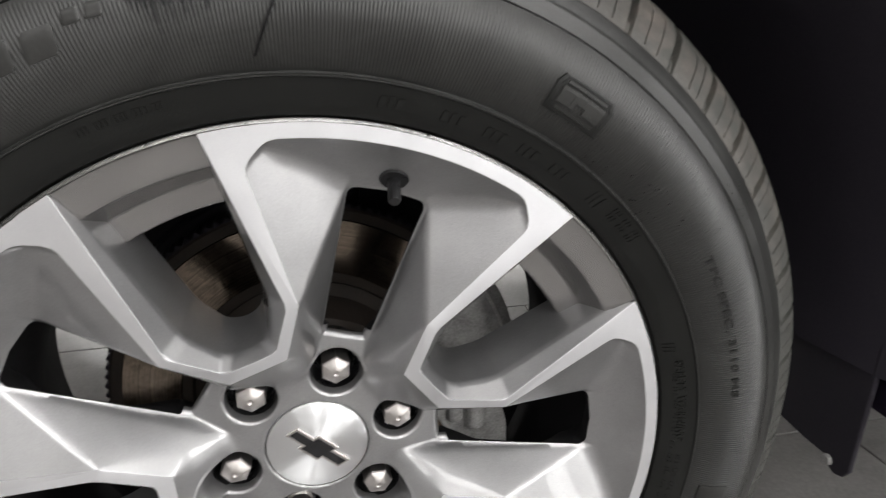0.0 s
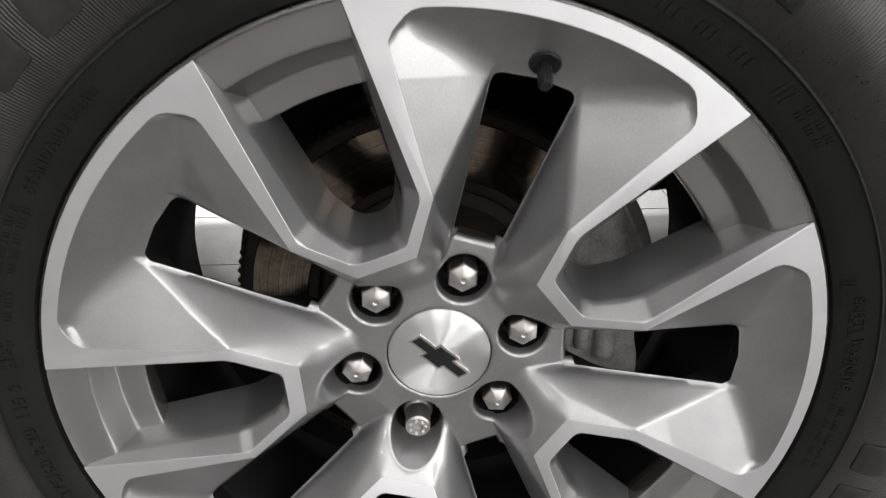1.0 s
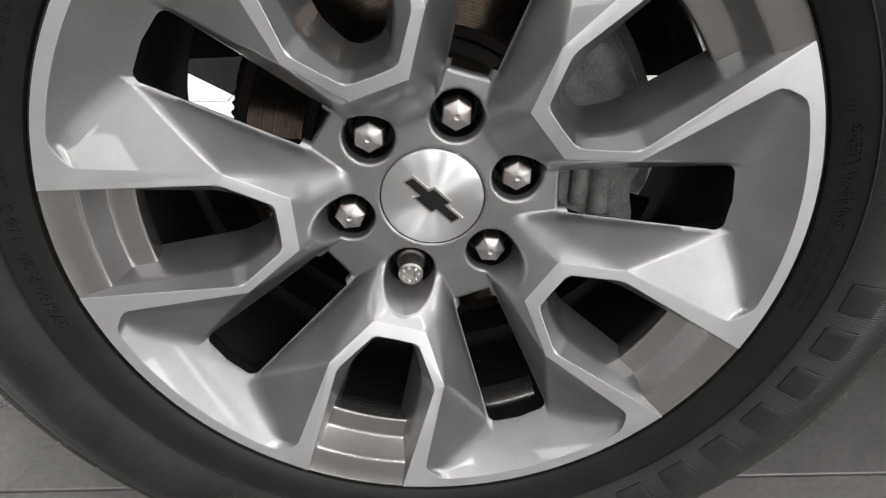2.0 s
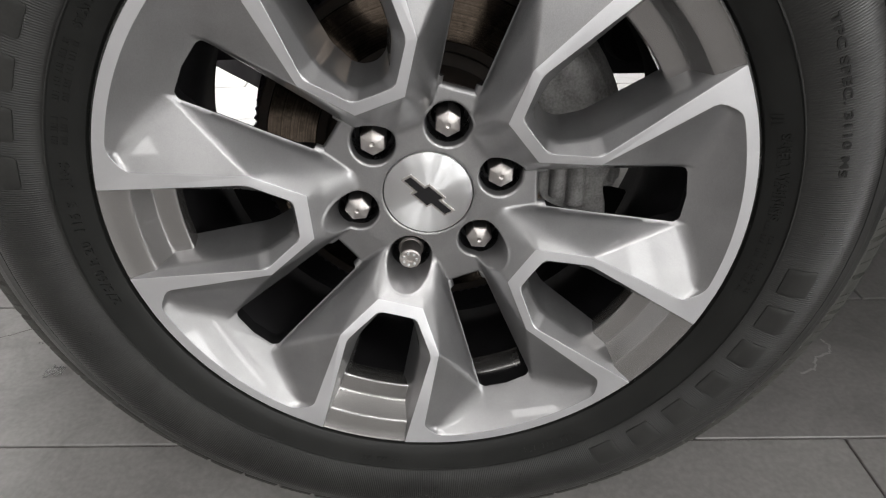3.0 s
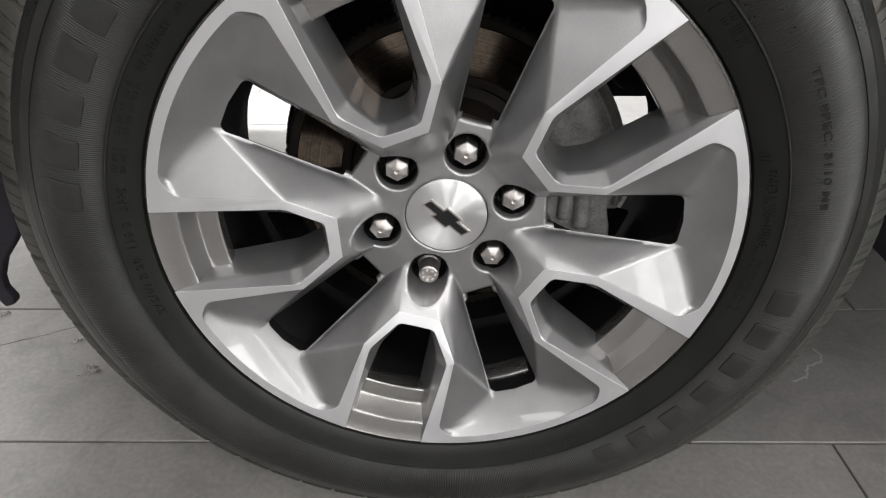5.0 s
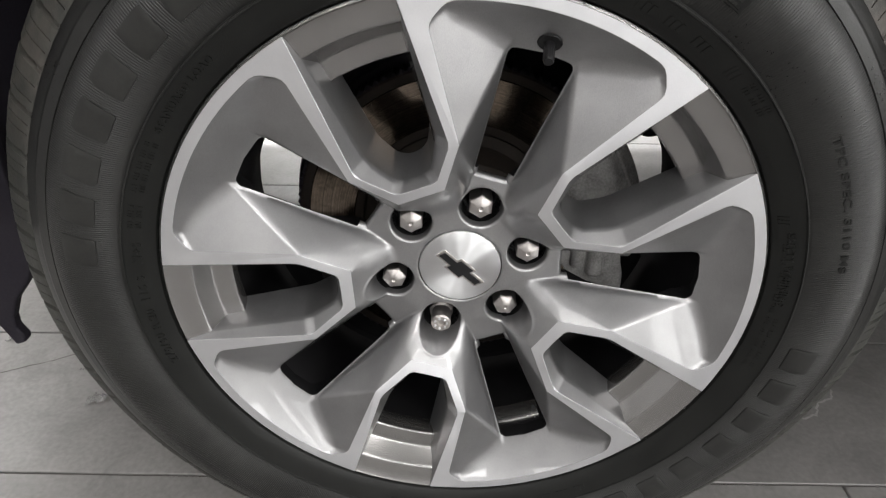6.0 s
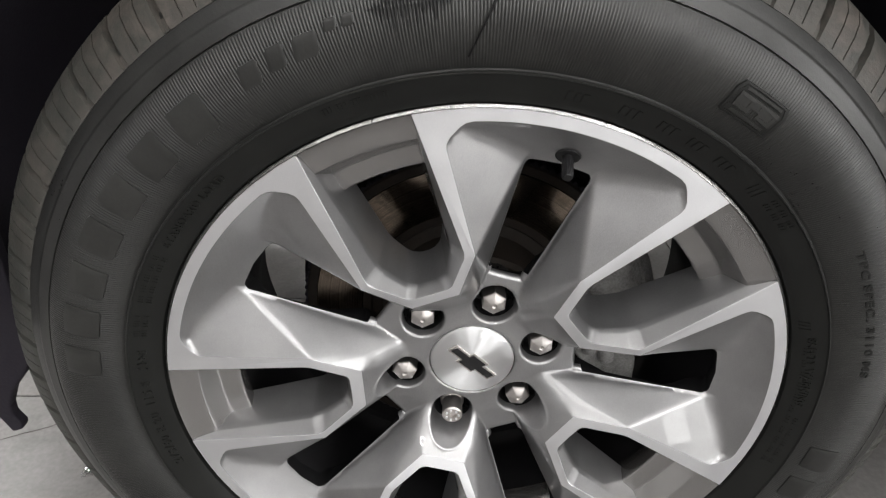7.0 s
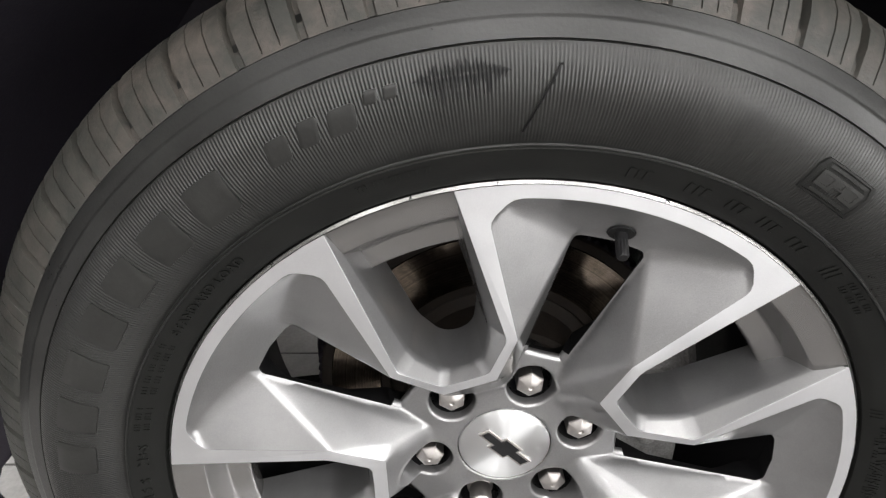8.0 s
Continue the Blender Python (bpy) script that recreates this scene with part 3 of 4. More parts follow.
# walls of the lug holes and of the cap's seat
rim_edges = [e for e in bm.edges if len(e.link_faces) == 1 and all(math.hypot(v.co.x, v.co.z) < 0.106 and v.co.y < 0.07 for v in e.verts)]
LIP = 0.0024
ring = rim_edges
for at, (inward, down) in enumerate(((0.10, 0.02), (0.40, 0.16), (0.75, 0.50), (0.98, 1.0), (1.0, 4.0))):
    before = (0.0, 0.10, 0.40, 0.75, 0.98)[at], (0.0, 0.02, 0.16, 0.50, 1.0)[at]
    got = bmesh.ops.extrude_edge_only(bm, edges=ring)
    for v in got["geom"]:
        if isinstance(v, bmesh.types.BMVert):
            if math.hypot(v.co.x, v.co.z) < CAP_R + 0.001:
                v.co.y += 0.002
                continue
            p = min(lugs, key=lambda q: math.hypot(v.co.x - q.x, v.co.z - q.z))
            w = Vector((v.co.x - p.x, 0, v.co.z - p.z))
            w *= (w.length - (inward - before[0]) * LIP) / w.length
            v.co = p + w + Vector((0, v.co.y + (down - before[1]) * LIP, 0))
            if at == 4:
                v.co = p + w.normalized() * min(w.length, 0.0196) + Vector((0, max(v.co.y, 0.0640), 0))
    ring = [e for e in got["geom"] if isinstance(e, bmesh.types.BMEdge) and len(e.link_faces) == 1]
low_edges = [e for e in got["geom"] if isinstance(e, bmesh.types.BMEdge) and len(e.link_faces) == 1]
got = bmesh.ops.extrude_edge_only(bm, edges=low_edges)
for v in got["geom"]:
    if isinstance(v, bmesh.types.BMVert):
        v.co.y = 0.100
# lower hole walls take the near-black metal, shade painted in
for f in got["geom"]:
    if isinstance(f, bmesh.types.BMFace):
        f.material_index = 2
bmesh.ops.recalc_face_normals(bm, faces=bm.faces)
back = {}
for key, v in KNOWN.items():
    back.setdefault(v, set()).add(key[2])
for e in bm.edges:
    na, nb = back.get(e.verts[0], ()), back.get(e.verts[1], ())
    if e.verts[0] in SPLIT or e.verts[1] in SPLIT:
        segment = SPLIT.get(e.verts[0]) or SPLIT.get(e.verts[1])
        if all(SPLIT.get(v) == segment or (v in back and back[v] & segment) for v in e.verts):
            e[weight] = max([w for (p, q), w in SOFT.items() if {p, q} == segment], default=0.0)
        continue
    for (p, q), w in SOFT.items():
        if (p in na and q in nb) or (q in na and p in nb):
            e[weight] = w
for e in bm.edges:  # every seam between paint and machined metal is a fine chamfer
    if len(e.link_faces) == 2 and {f.material_index for f in e.link_faces} == {0, 1}:
        e[weight] = max(e[weight], 0.05)
spokes = part("spoke_face", bm, [PAINT, MACHINED, DARK_METAL, BLACK_RECESS], wheel, "silver-grey painted spokes with bright machined edges", smooth=180)
mod = spokes.modifiers.new("bevel", "BEVEL")
mod.width, mod.segments, mod.limit_method = 0.0100, 4, "WEIGHT"
mod.use_clamp_overlap, mod.harden_normals = False, True

# centre cap with a plain black emblem
bm = lathe([(0.0, 0.0525), (0.015, 0.0527), (0.030, 0.0535), (0.0395, 0.0550), (0.0412, 0.0560), (0.0418, 0.0580), (0.0418, 0.0750)], 96)
cap = part("centre_cap", bm, CAP, wheel, "spun aluminium centre cap", smooth=30)
TILT_BADGE = pose(0, 0, 0, 0, 43.4, 0)
cross = [(-0.0255, -0.0034), (-0.0085, -0.0034), (-0.0085, -0.0078), (0.0085, -0.0078), (0.0085, -0.0034), (0.0255, -0.0034),
         (0.0255, 0.0034), (0.0085, 0.0034), (0.0085, 0.0078), (-0.0085, 0.0078), (-0.0085, 0.0034), (-0.0255, 0.0034)]
for name, grow, y0, y1, mat, label in (("emblem_rim", 0.0017, 0.0512, 0.054, CHROME, "thin bright rim of the emblem"), ("emblem", 0.0, 0.0508, 0.054, BADGE, "plain gloss black emblem")):
    pts = [(x + math.copysign(grow, x), z + math.copysign(grow, z)) for x, z in cross]
    bm = prism([(x + 0.35 * z, z) for x, z in pts], y0, y1)
    bm.transform(TILT_BADGE)
    part(name, bm, mat, cap, label, smooth=None)

# lug nuts and their dark seats, the holes' shade put into the seat colour
NUT_TURN = (33, 30, 4, 0, -6, 31)
for i, p in enumerate(lugs):
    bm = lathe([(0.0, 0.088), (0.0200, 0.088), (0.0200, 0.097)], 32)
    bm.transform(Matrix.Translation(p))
    part("lug_seat", bm, DARK_METAL, wheel, "near-black lug hole floor with its shade in the colour", smooth=30)
    if i == 3:
        nut = thing("wheel_lock_nut", "round bright wheel lock nut with a key pattern in its face", "lug nut")
        bm = lathe([(0.0, 0.0505), (0.0040, 0.0505), (0.0046, 0.0475), (0.0092, 0.0465), (0.0105, 0.0480), (0.0105, 0.066), (0.0125, 0.068), (0.0135, 0.088)], 40)
        part("shank", bm, CHROME, nut)
        bm = bmesh.new()
        for j in range(7):
            a = 2 * math.pi * j / 7
            bmesh.ops.create_cone(bm, cap_ends=True, segments=10, radius1=0.0014, radius2=0.0012, depth=0.002,
                                  matrix=Matrix.Translation((0.0066 * math.cos(a), 0.0468, 0.0066 * math.sin(a))) @ pose(0, 0, 0, 90))
        part("key_pattern", bm, CAP, nut, "small key studs in a ring")
    else:
        nut = thing("lug_nut", "polished hexagonal lug nut with a domed tip", "lug nut", "lug nuts of the wheel")
        bm = bmesh.new()
        rows = []
        for y, r, round_ in ((0.0885, 0.0127, 0.0), (0.0596, 0.0127, 0.0), (0.0582, 0.0118, 0.10), (0.0552, 0.0070, 0.55), (0.0541, 0.0036, 1.0), (0.0540, 0.0026, 1.0), (0.0548, 0.0014, 1.0)):
            ring = []
            for j in range(36):
                a = 2 * math.pi * j / 36
                hexa = math.cos(math.pi / 6) / math.cos((a % (math.pi / 3)) - math.pi / 6)
                rr = r * (hexa * (1 - round_) + 0.93 * round_)
                ring.append(bm.verts.new((rr * math.cos(a), y, rr * math.sin(a))))
            rows.append(ring)
        for a, b in zip(rows, rows[1:]):
            for j in range(36):
                bm.faces.new((a[j], a[(j + 1) % 36], b[(j + 1) % 36], b[j]))
        bm.faces.new(rows[-1])
        bmesh.ops.recalc_face_normals(bm, faces=bm.faces)
        bm.transform(pose(0, 0, 0, 0, NUT_TURN[i], 0))
        part("nut", bm, CHROME, nut, smooth=25)
        part("washer_collar", lathe([(0.0125, 0.080), (0.0150, 0.083), (0.0155, 0.088)], 32), DARK_METAL, nut)
    nut.location = CENTRE + p

# ---- the tyre ----
tyre = thing("tyre", "black radial tyre with ribbed sidewall and worn dusty tread", "tyre")
tyre.location = CENTRE
SIDE = [(0.2786, 0.0120), (0.2792, 0.0055), (0.2806, 0.0006), (0.2838, -0.0024), (0.2900, -0.0062), (0.3000, -0.0104), (0.3036, -0.0122), (0.3043, -0.0140), (0.3051, -0.0141), (0.3057, -0.0116), (0.3068, -0.0106),
        (0.3110, -0.0128), (0.3190, -0.0172), (0.3280, -0.0203), (0.3360, -0.0216), (0.3440, -0.0215), (0.3520, -0.0200), (0.3600, -0.0168), (0.3655, -0.0136), (0.3661, -0.0118), (0.3669, -0.0128), (0.3760, -0.0082), (0.3772, -0.0077), (0.3780, -0.0067), (0.3790, -0.0062), (0.3850, -0.0023),
        (0.3872, -0.0008), (0.3880, 0.0020), (0.3960, 0.0080), (0.4060, 0.0200)]


def skin(r):
    """Depth of the sidewall's outer skin at a radius."""
    for (r0, y0), (r1, y1) in zip(SIDE, SIDE[1:]):
        if r0 <= r <= r1:
            return y0 + (y1 - y0) * (r - r0) / (r1 - r0)
    return SIDE[0][1]


MIDDLE = 0.127
back_side = [(r, 2 * MIDDLE - y) for r, y in SIDE[::-1]]
loop = SIDE + [(0.4100, 0.0400), (0.4110, MIDDLE), (0.4100, 0.2140)] + back_side + [(0.2700, 0.2300), (0.2560, 0.2000), (0.2560, 0.0500), (0.2700, 0.0200)]
part("carcass", lathe(loop, 240, closed=True, mats=[1 if r < 0.3040 else 0 for r, _ in loop]), [RUBBER, LETTER], tyre, "black rubber sidewall", smooth=30)

# fine radial ribs moulded into the sidewall
RIBS = 1000
band = [0.3082, 0.3115, 0.3150, 0.3190, 0.3235, 0.3280, 0.3320, 0.3360, 0.3400, 0.3440, 0.3480, 0.3520, 0.3560, 0.3600, 0.3650]
bm = bmesh.new()
rings = []
for i in range(RIBS * 6):
    a = 360.0 * i / (RIBS * 6)
    lift = 0.0002 + 0.00022 * (1 - math.cos(2 * math.pi * i / 6))
    rings.append([bm.verts.new(polar(r, a, skin(r) - (lift if 0 < j < len(band) - 1 else 0.0002))) for j, r in enumerate(band)])
for i in range(RIBS * 6):
    p, q = rings[i], rings[(i + 1) % len(rings)]
    for j in range(len(band) - 1):
        bm.faces.new((p[j], q[j], q[j + 1], p[j + 1]))
part("ribbed_band", bm, RUBBER, tyre, "band of fine moulded radial ribs", smooth=180)

# a dark damp smear across the ribs
bm = bmesh.new()
rings = []
ragged = random.Random(21)
for i in range(151):
    k = 1713 - i
    fade = min(1.0, i / 34, (150 - i) / 44)
    high = 0.3520 + (0.0080 - 0.0065 * ragged.random()) * fade
    low = 0.3520 - (0.001 + 0.020 * ragged.random() ** 1.8) * fade
    lift = 0.00036 + 0.00022 * (1 - math.cos(2 * math.pi * k / 6))
    rings.append([bm.verts.new(polar(r, 0.06 * k, skin(r) - lift)) for r in (low, low * 0.75 + high * 0.25, low * 0.5 + high * 0.5, low * 0.25 + high * 0.75, high)])
for p, q in zip(rings, rings[1:]):
    for j in range(4):
        bm.faces.new((p[j], p[j + 1], q[j + 1], q[j]))
part("damp_smear", bm, DAMP, tyre, "dark damp streaks across the ribs", smooth=180)

# tread: outer shoulder blocks one by one, inner ribs as rings
BLOCKS = 60
SHOULDER = [(0.3876, -0.0004), (0.3895, 0.0000), (0.3960, 0.0038), (0.4050, 0.0092), (0.4140, 0.0172), (0.4212, 0.0290), (0.4245, 0.0420), (0.4258, 0.0680), (0.4120, 0.0700)]


def block_mesh(width, cut, skew):
    bm = bmesh.new()
    cols = []
    spans = [(-0.5, 1), (-0.455, 1), (-0.425, 0)]
    for at in (-0.16 + cut * 0.5, 0.13 + cut):
        spans += [(at - 0.012, 0), (at - 0.006, 2), (at + 0.006, 2), (at + 0.012, 0)]
    spans += [(0.425, 0), (0.455, 1), (0.5, 1)]
    last = len(SHOULDER) - 1
    for u, depth in spans:
        col = []
        for j, (r, y) in enumerate(SHOULDER):
            drop = 0.0
            if depth == 1 and 0 < j < last:
                drop = 0.0022 if j < 3 else 0.0055
            if depth == 2 and 1 < j < last:
                drop = 0.0030
            a = width * u + skew * (j / last - 0.5) * (1 if j < 5 else 0.6)
            col.append(bm.verts.new(polar(r - drop, a, y + drop * 0.6)))
        cols.append(col)
    for p, q in zip(cols, cols[1:]):
        for j in range(len(SHOULDER) - 1):
            bm.faces.new((p[j], p[j + 1], q[j + 1], q[j]))
    bmesh.ops.recalc_face_normals(bm, faces=bm.faces)
    me = finish(bm, "tread_block", TREAD, smooth=30)
    return me


BLOCK_MESHES = [block_mesh(360.0 / BLOCKS, 0.0, 0.3), block_mesh(360.0 / BLOCKS, 0.10, 0.2), block_mesh(360.0 / BLOCKS, -0.12, 0.5)]
picker = random.Random(5)
for i in range(BLOCKS):
    block = new("tread_block", picker.choice(BLOCK_MESHES))
    block.parent = tyre
    block.rotation_euler = (0, radians(360.0 / BLOCKS * i), 0)
for y0, y1 in ((0.080, 0.118), (0.136, 0.174)):
    bm = lathe([(0.409, y0), (0.4195, y0 + 0.002), (0.4205, y0 + 0.006), (0.4205, y1 - 0.006), (0.4195, y1 - 0.002), (0.409, y1)], 200)
    for v in bm.verts:
        a = math.degrees(math.atan2(v.co.z, v.co.x))
        if int((a + 180) / 1.8) % 4 == 0:
            v.co.x, v.co.z = v.co.x * 0.988, v.co.z * 0.988
    part("tread_rib", bm, TREAD, tyre, smooth=30)
part("inner_shoulder", lathe([(r, 2 * MIDDLE - y) for r, y in SHOULDER], 200), TREAD, tyre, smooth=30)


def on_skin(bm, r0, a0, lift, flip=1):
    """Bends a flat drawing (x along, y outward, z up from the skin) round the sidewall."""
    for v in bm.verts:
        x, y, z = v.co
        r = r0 + y
        v.co = polar(r, a0 - flip * math.degrees(x / r0), skin(r) - lift - z)


def arc_text(words, r0, start, end, height, name="moulded_lettering"):
    data = bpy.data.curves.new(name, "FONT")
    data.body, data.size, data.extrude, data.space_character = words, height * 1.38, 0.0006, 1.15
    data.offset = 0.00025
    ob = new(name, data)
    bpy.context.view_layer.update()
    me = bpy.data.meshes.new_from_object(ob.evaluated_get(bpy.context.evaluated_depsgraph_get()))
    bpy.data.objects.remove(ob)
    bm = bmesh.new()
    bm.from_mesh(me)
    bpy.data.meshes.remove(me)
    long_ = max(v.co.x for v in bm.verts)
    for v in bm.verts:
        v.co.x *= radians(start - end) * r0 / long_
    on_skin(bm, r0 - height / 2, start, 0.0005)
    return part(name, bm, LETTER, tyre, "small raised moulded lettering", smooth=None)


def plate(w, h, lean, inset=0.0016, high=0.0010, cut=0.0, sunk=0.55):
    """A raised rounded plate with a sunk panel, drawn flat."""
    bm = bmesh.new()
    n, pts = 8, []
    for i in range(n + 1):
        pts.append((-w / 2 + w * i / n, -h / 2))
    for i in range(1, 5):
        pts.append((w / 2 - (cut if i == 4 else 0), -h / 2 + h * i / 4))
    for i in range(1, n + 1):
        pts.append((w / 2 - w * i / n + (cut if i == n else 0), h / 2))
    for i in range(1, 4):
        pts.append((-w / 2, h / 2 - h * i / 4))
    low = [bm.verts.new((x + lean * y, y, 0)) for x, y in pts]
    top = [bm.verts.new(((x + lean * y) * 0.97, y * 0.97, high)) for x, y in pts]
    k = 1 - 2 * inset / min(w, h)
    rim = [bm.verts.new(((x * k + lean * y * k), y * k, high)) for x, y in pts]
    pan = [bm.verts.new(((x * k + lean * y * k) * 0.97, y * k * 0.97, high * sunk)) for x, y in pts]
    m = len(pts)
    for a, b in ((low, top), (top, rim), (rim, pan)):
        for i in range(m):
            bm.faces.new((a[i], a[(i + 1) % m], b[(i + 1) % m], b[i]))
    bm.faces.new(pan)
    bmesh.ops.triangulate(bm, faces=[f for f in bm.faces if len(f.verts) > 4])
    return bm


def mark(w, h, lean, high, cut=0.0, nx=10, ny=7):
    """A smooth raised plate, fine enough to follow the sidewall's bulge."""
    bm = bmesh.new()
    grid = []
    for i in range(nx + 1):
        row = []
        for j in range(ny + 1):
            x, y = w * (i / nx - 0.5), h * (j / ny - 0.5)
            if i in (0, nx) and j in (0, ny):
                x, y = x * (1 - cut / w), y * (1 - cut / h)
            rim_ = i in (0, nx) or j in (0, ny)
            row.append(bm.verts.new((x + lean * y, y, 0.55 * high if rim_ else high)))
        grid.append(row)
    for i in range(nx):
        for j in range(ny):
            bm.faces.new((grid[i][j], grid[i + 1][j], grid[i + 1][j + 1], grid[i][j + 1]))
    edge = [grid[i][0] for i in range(nx + 1)] + [grid[nx][j] for j in range(1, ny + 1)] + [grid[i][ny] for i in range(nx - 1, -1, -1)] + [grid[0][j] for j in range(ny - 1, 0, -1)]
    low = [bm.verts.new((v.co.x * 1.015, v.co.y * 1.015, -0.0006)) for v in edge]
    for i in range(len(edge)):
        j = (i + 1) % len(edge)
        bm.faces.new((edge[i], low[i], low[j], edge[j]))
    bmesh.ops.recalc_face_normals(bm, faces=bm.faces)
    return bm


# maker's and model's marks stand as plain raised plates
for i in range(7):
    bm = mark(0.0285, 0.0270, 0.10, 0.0015, cut=0.0015)
    on_skin(bm, 0.3370, 169.3 - 7.25 * i, 0.0006)
    part("raised_mark", bm, RUBBER, tyre, "plain raised rubber plate", smooth=30)
for r0, a0, w, h in ((0.3408, 116.9, 0.015, 0.015), (0.3432, 113.4, 0.013, 0.015), (0.3428, 109.9, 0.017, 0.015), (0.3503, 106.7, 0.0085, 0.0075), (0.3503, 104.8, 0.0085, 0.0075)):
    bm = mark(w, h, 0.22, 0.0009, cut=0.002)
    on_skin(bm, r0, a0, 0.0005)
    part("raised_mark", bm, RUBBER, tyre, "plain raised rubber plate", smooth=30)
for a0 in (-9.2, -16.5, -24.0, -31.8, -40.0, -47.8, -55.6):
    bm = mark(0.0270, 0.0235, -0.10, 0.0018, cut=0.0012)
    on_skin(bm, 0.3275, a0, 0.0006)
    part("raised_mark", bm, RUBBER, tyre, "plain raised rubber plate", smooth=30)
bm = plate(0.0440, 0.0235, 0.0, inset=0.0016, high=0.0011, cut=0.003, sunk=0.5)
on_skin(bm, 0.3335, 58.4, 0.0006)
badge = part("raised_badge", bm, LETTER, tyre, "raised rounded badge with plain bars", smooth=30)
for x, y, w, h in ((-0.0100, 0.0, 0.013, 0.0105), (0.0100, 0.0, 0.013, 0.0105), (0.0, 0.0018, 0.0075, 0.0065), (0.0, 0.0082, 0.030, 0.0020), (0.0, -0.0082, 0.030, 0.0020)):
    bm = plate(w, h, 0.0, inset=min(h, w) * 0.22, high=0.0006)
    for v in bm.verts:
        v.co.x, v.co.y = v.co.x + x, v.co.y + y
    on_skin(bm, 0.3335, 58.4, 0.0011)
    part("badge_bar", bm, RUBBER, badge, smooth=None)

arc_text("STANDARD LOAD", 0.2955, 145.6, 130.0, 0.0058)
arc_text("275/60 R 20  115 S   M+S", 0.2945, 195.2, 168.0, 0.0070)
arc_text("SAFETY WARNING", 0.2935, 16.2, 1.0, 0.0062)
arc_text("TPC SPEC. 3110 MS", 0.3315, 31.8, 9.0, 0.0058)


def arc_bars(r0, start, end, height, count, seed):
    """Writing too small to read, as plain raised bars."""
    rnd = random.Random(seed)
    count *= 3
    step = (start - end) / count
    for i in range(count):
        if i % 4 == 3 and count > 8:
            continue
        bm = plate(math.radians(step) * r0 * rnd.uniform(0.5, 0.75), height, 0.1, inset=height * 0.25, high=0.0005, sunk=1.05)
        on_skin(bm, r0, start - step * (i + 0.5), 0.0003)
        part("lettering_bar", bm, LETTER, tyre, smooth=None)


for middle_ in (78.2, 70.5, 64.7, 59.7, 54.5):
    arc_bars(0.2930, middle_ + 1.6, middle_ - 1.6, 0.0070, 1, int(middle_))
arc_bars(0.2945, 49.0, 46.6, 0.0095, 1, 4)
for r0, seed in ((0.2992, 5), (0.2935, 12)):
    arc_bars(r0, 45.0, 38.5, 0.0036, 4, seed)
arc_bars(0.2970, 112.5, 103.0, 0.0045, 6, 6)
arc_bars(0.2960, -96.5, -106.0, 0.0045, 4, 7)
arc_bars(0.2960, -60.0, -72.0, 0.0060, 4, 8)
for r0, seed in ((0.2985, 9), (0.2925, 10)):
    arc_bars(r0, 164.8, 160.0, 0.0040, 3, seed)
    arc_bars(r0, 157.6, 147.6, 0.0040, 6, seed + 20)
arc_bars(0.2880, 19.8, 17.6, 0.0080, 1, 13)
arc_bars(0.2890, 14.0, -14.0, 0.0030, 14, 11)
arc_bars(0.2950, -2.0, -14.0, 0.0034, 6, 14)
bm = plate(0.0016, 0.040, 0.48, inset=0.0003, high=0.0006)
on_skin(bm, 0.3350, 91.0, 0.0010)
part("sidewall_cut", bm, DAMP, tyre, "thin dark scuff across the ribs", smooth=None)

# thin moulding hairs left standing round the bead
hair = random.Random(3)
bm = bmesh.new()
bmesh.ops.create_cone(bm, cap_ends=True, segments=6, radius1=0.00045, radius2=0.0003, depth=0.005)
HAIR = finish(bm, "mould_hair", LETTER)
for i in range(34):
    nub = new("mould_hair", HAIR)
    nub.parent = tyre
    a = 360.0 * i / 34 + hair.uniform(-2, 2)
    inner = i % 3 != 2
    where = polar(0.2785 if inner else 0.3052, a, 0.0005 if inner else -0.0128)
    out = Vector((math.cos(radians(a)) * hair.uniform(-0.9, 0.4), -1.0, math.sin(radians(a)) * hair.uniform(-0.9, 0.4)))
    nub.matrix_basis = Matrix.Translation(where) @ out.to_track_quat("Z", "X").to_matrix().to_4x4()

# ---- valve ----
valve = thing("tyre_valve", "black rubber tyre valve with a ribbed plastic cap", "valve")
valve.location = CENTRE
base, tip = polar(0.2425, 74.35, 0.0290), polar(0.2311, 74.35, 0.0045)
turn = (tip - base).to_track_quat("Y", "Z").to_matrix().to_4x4()
long_ = (tip - base).length
bm = lathe([(0.0, 0.0), (0.0062, 0.0), (0.0062, 0.004), (0.0046, 0.006), (0.0042, long_ * 0.45), (0.0042, long_ * 0.5)], 24)
bm.transform(Matrix.Translation(base) @ turn)
part("stem", bm, VALVE, valve)
bm = lathe([(0.0, long_ + 0.001), (0.0034, long_ + 0.001), (0.0044, long_ - 0.001), (0.0046, long_ * 0.5), (0.0, long_ * 0.5)], 36)
for i, v in enumerate(bm.verts):
    a = math.atan2(v.co.z, v.co.x)
    if math.hypot(v.co.x, v.co.z) > 0.004 and math.cos(12 * a) > 0:
        v.co.x, v.co.z = v.co.x * 0.88, v.co.z * 0.88
bm.transform(Matrix.Translation(base) @ turn)
part("cap", bm, VALVE, valve, "ribbed grey-black valve cap")
# no hole is cut: a near-black disc stands for its shade
bm = lathe([(0.0, 0.0), (0.0092, 0.0), (0.0100, 0.0008)], 30)
away = polar(0.2400, 74.35, 0.0221)
bm.transform(Matrix.Translation(away) @ (-(Vector((-away.x, 0, -away.z)).normalized() * 0.62 + Vector((0, -0.78, 0)))).to_track_quat("Y", "Z").to_matrix().to_4x4())
part("valve_hole_disc", bm, DARK_METAL, wheel, "near-black disc standing for the valve's shaded hole")

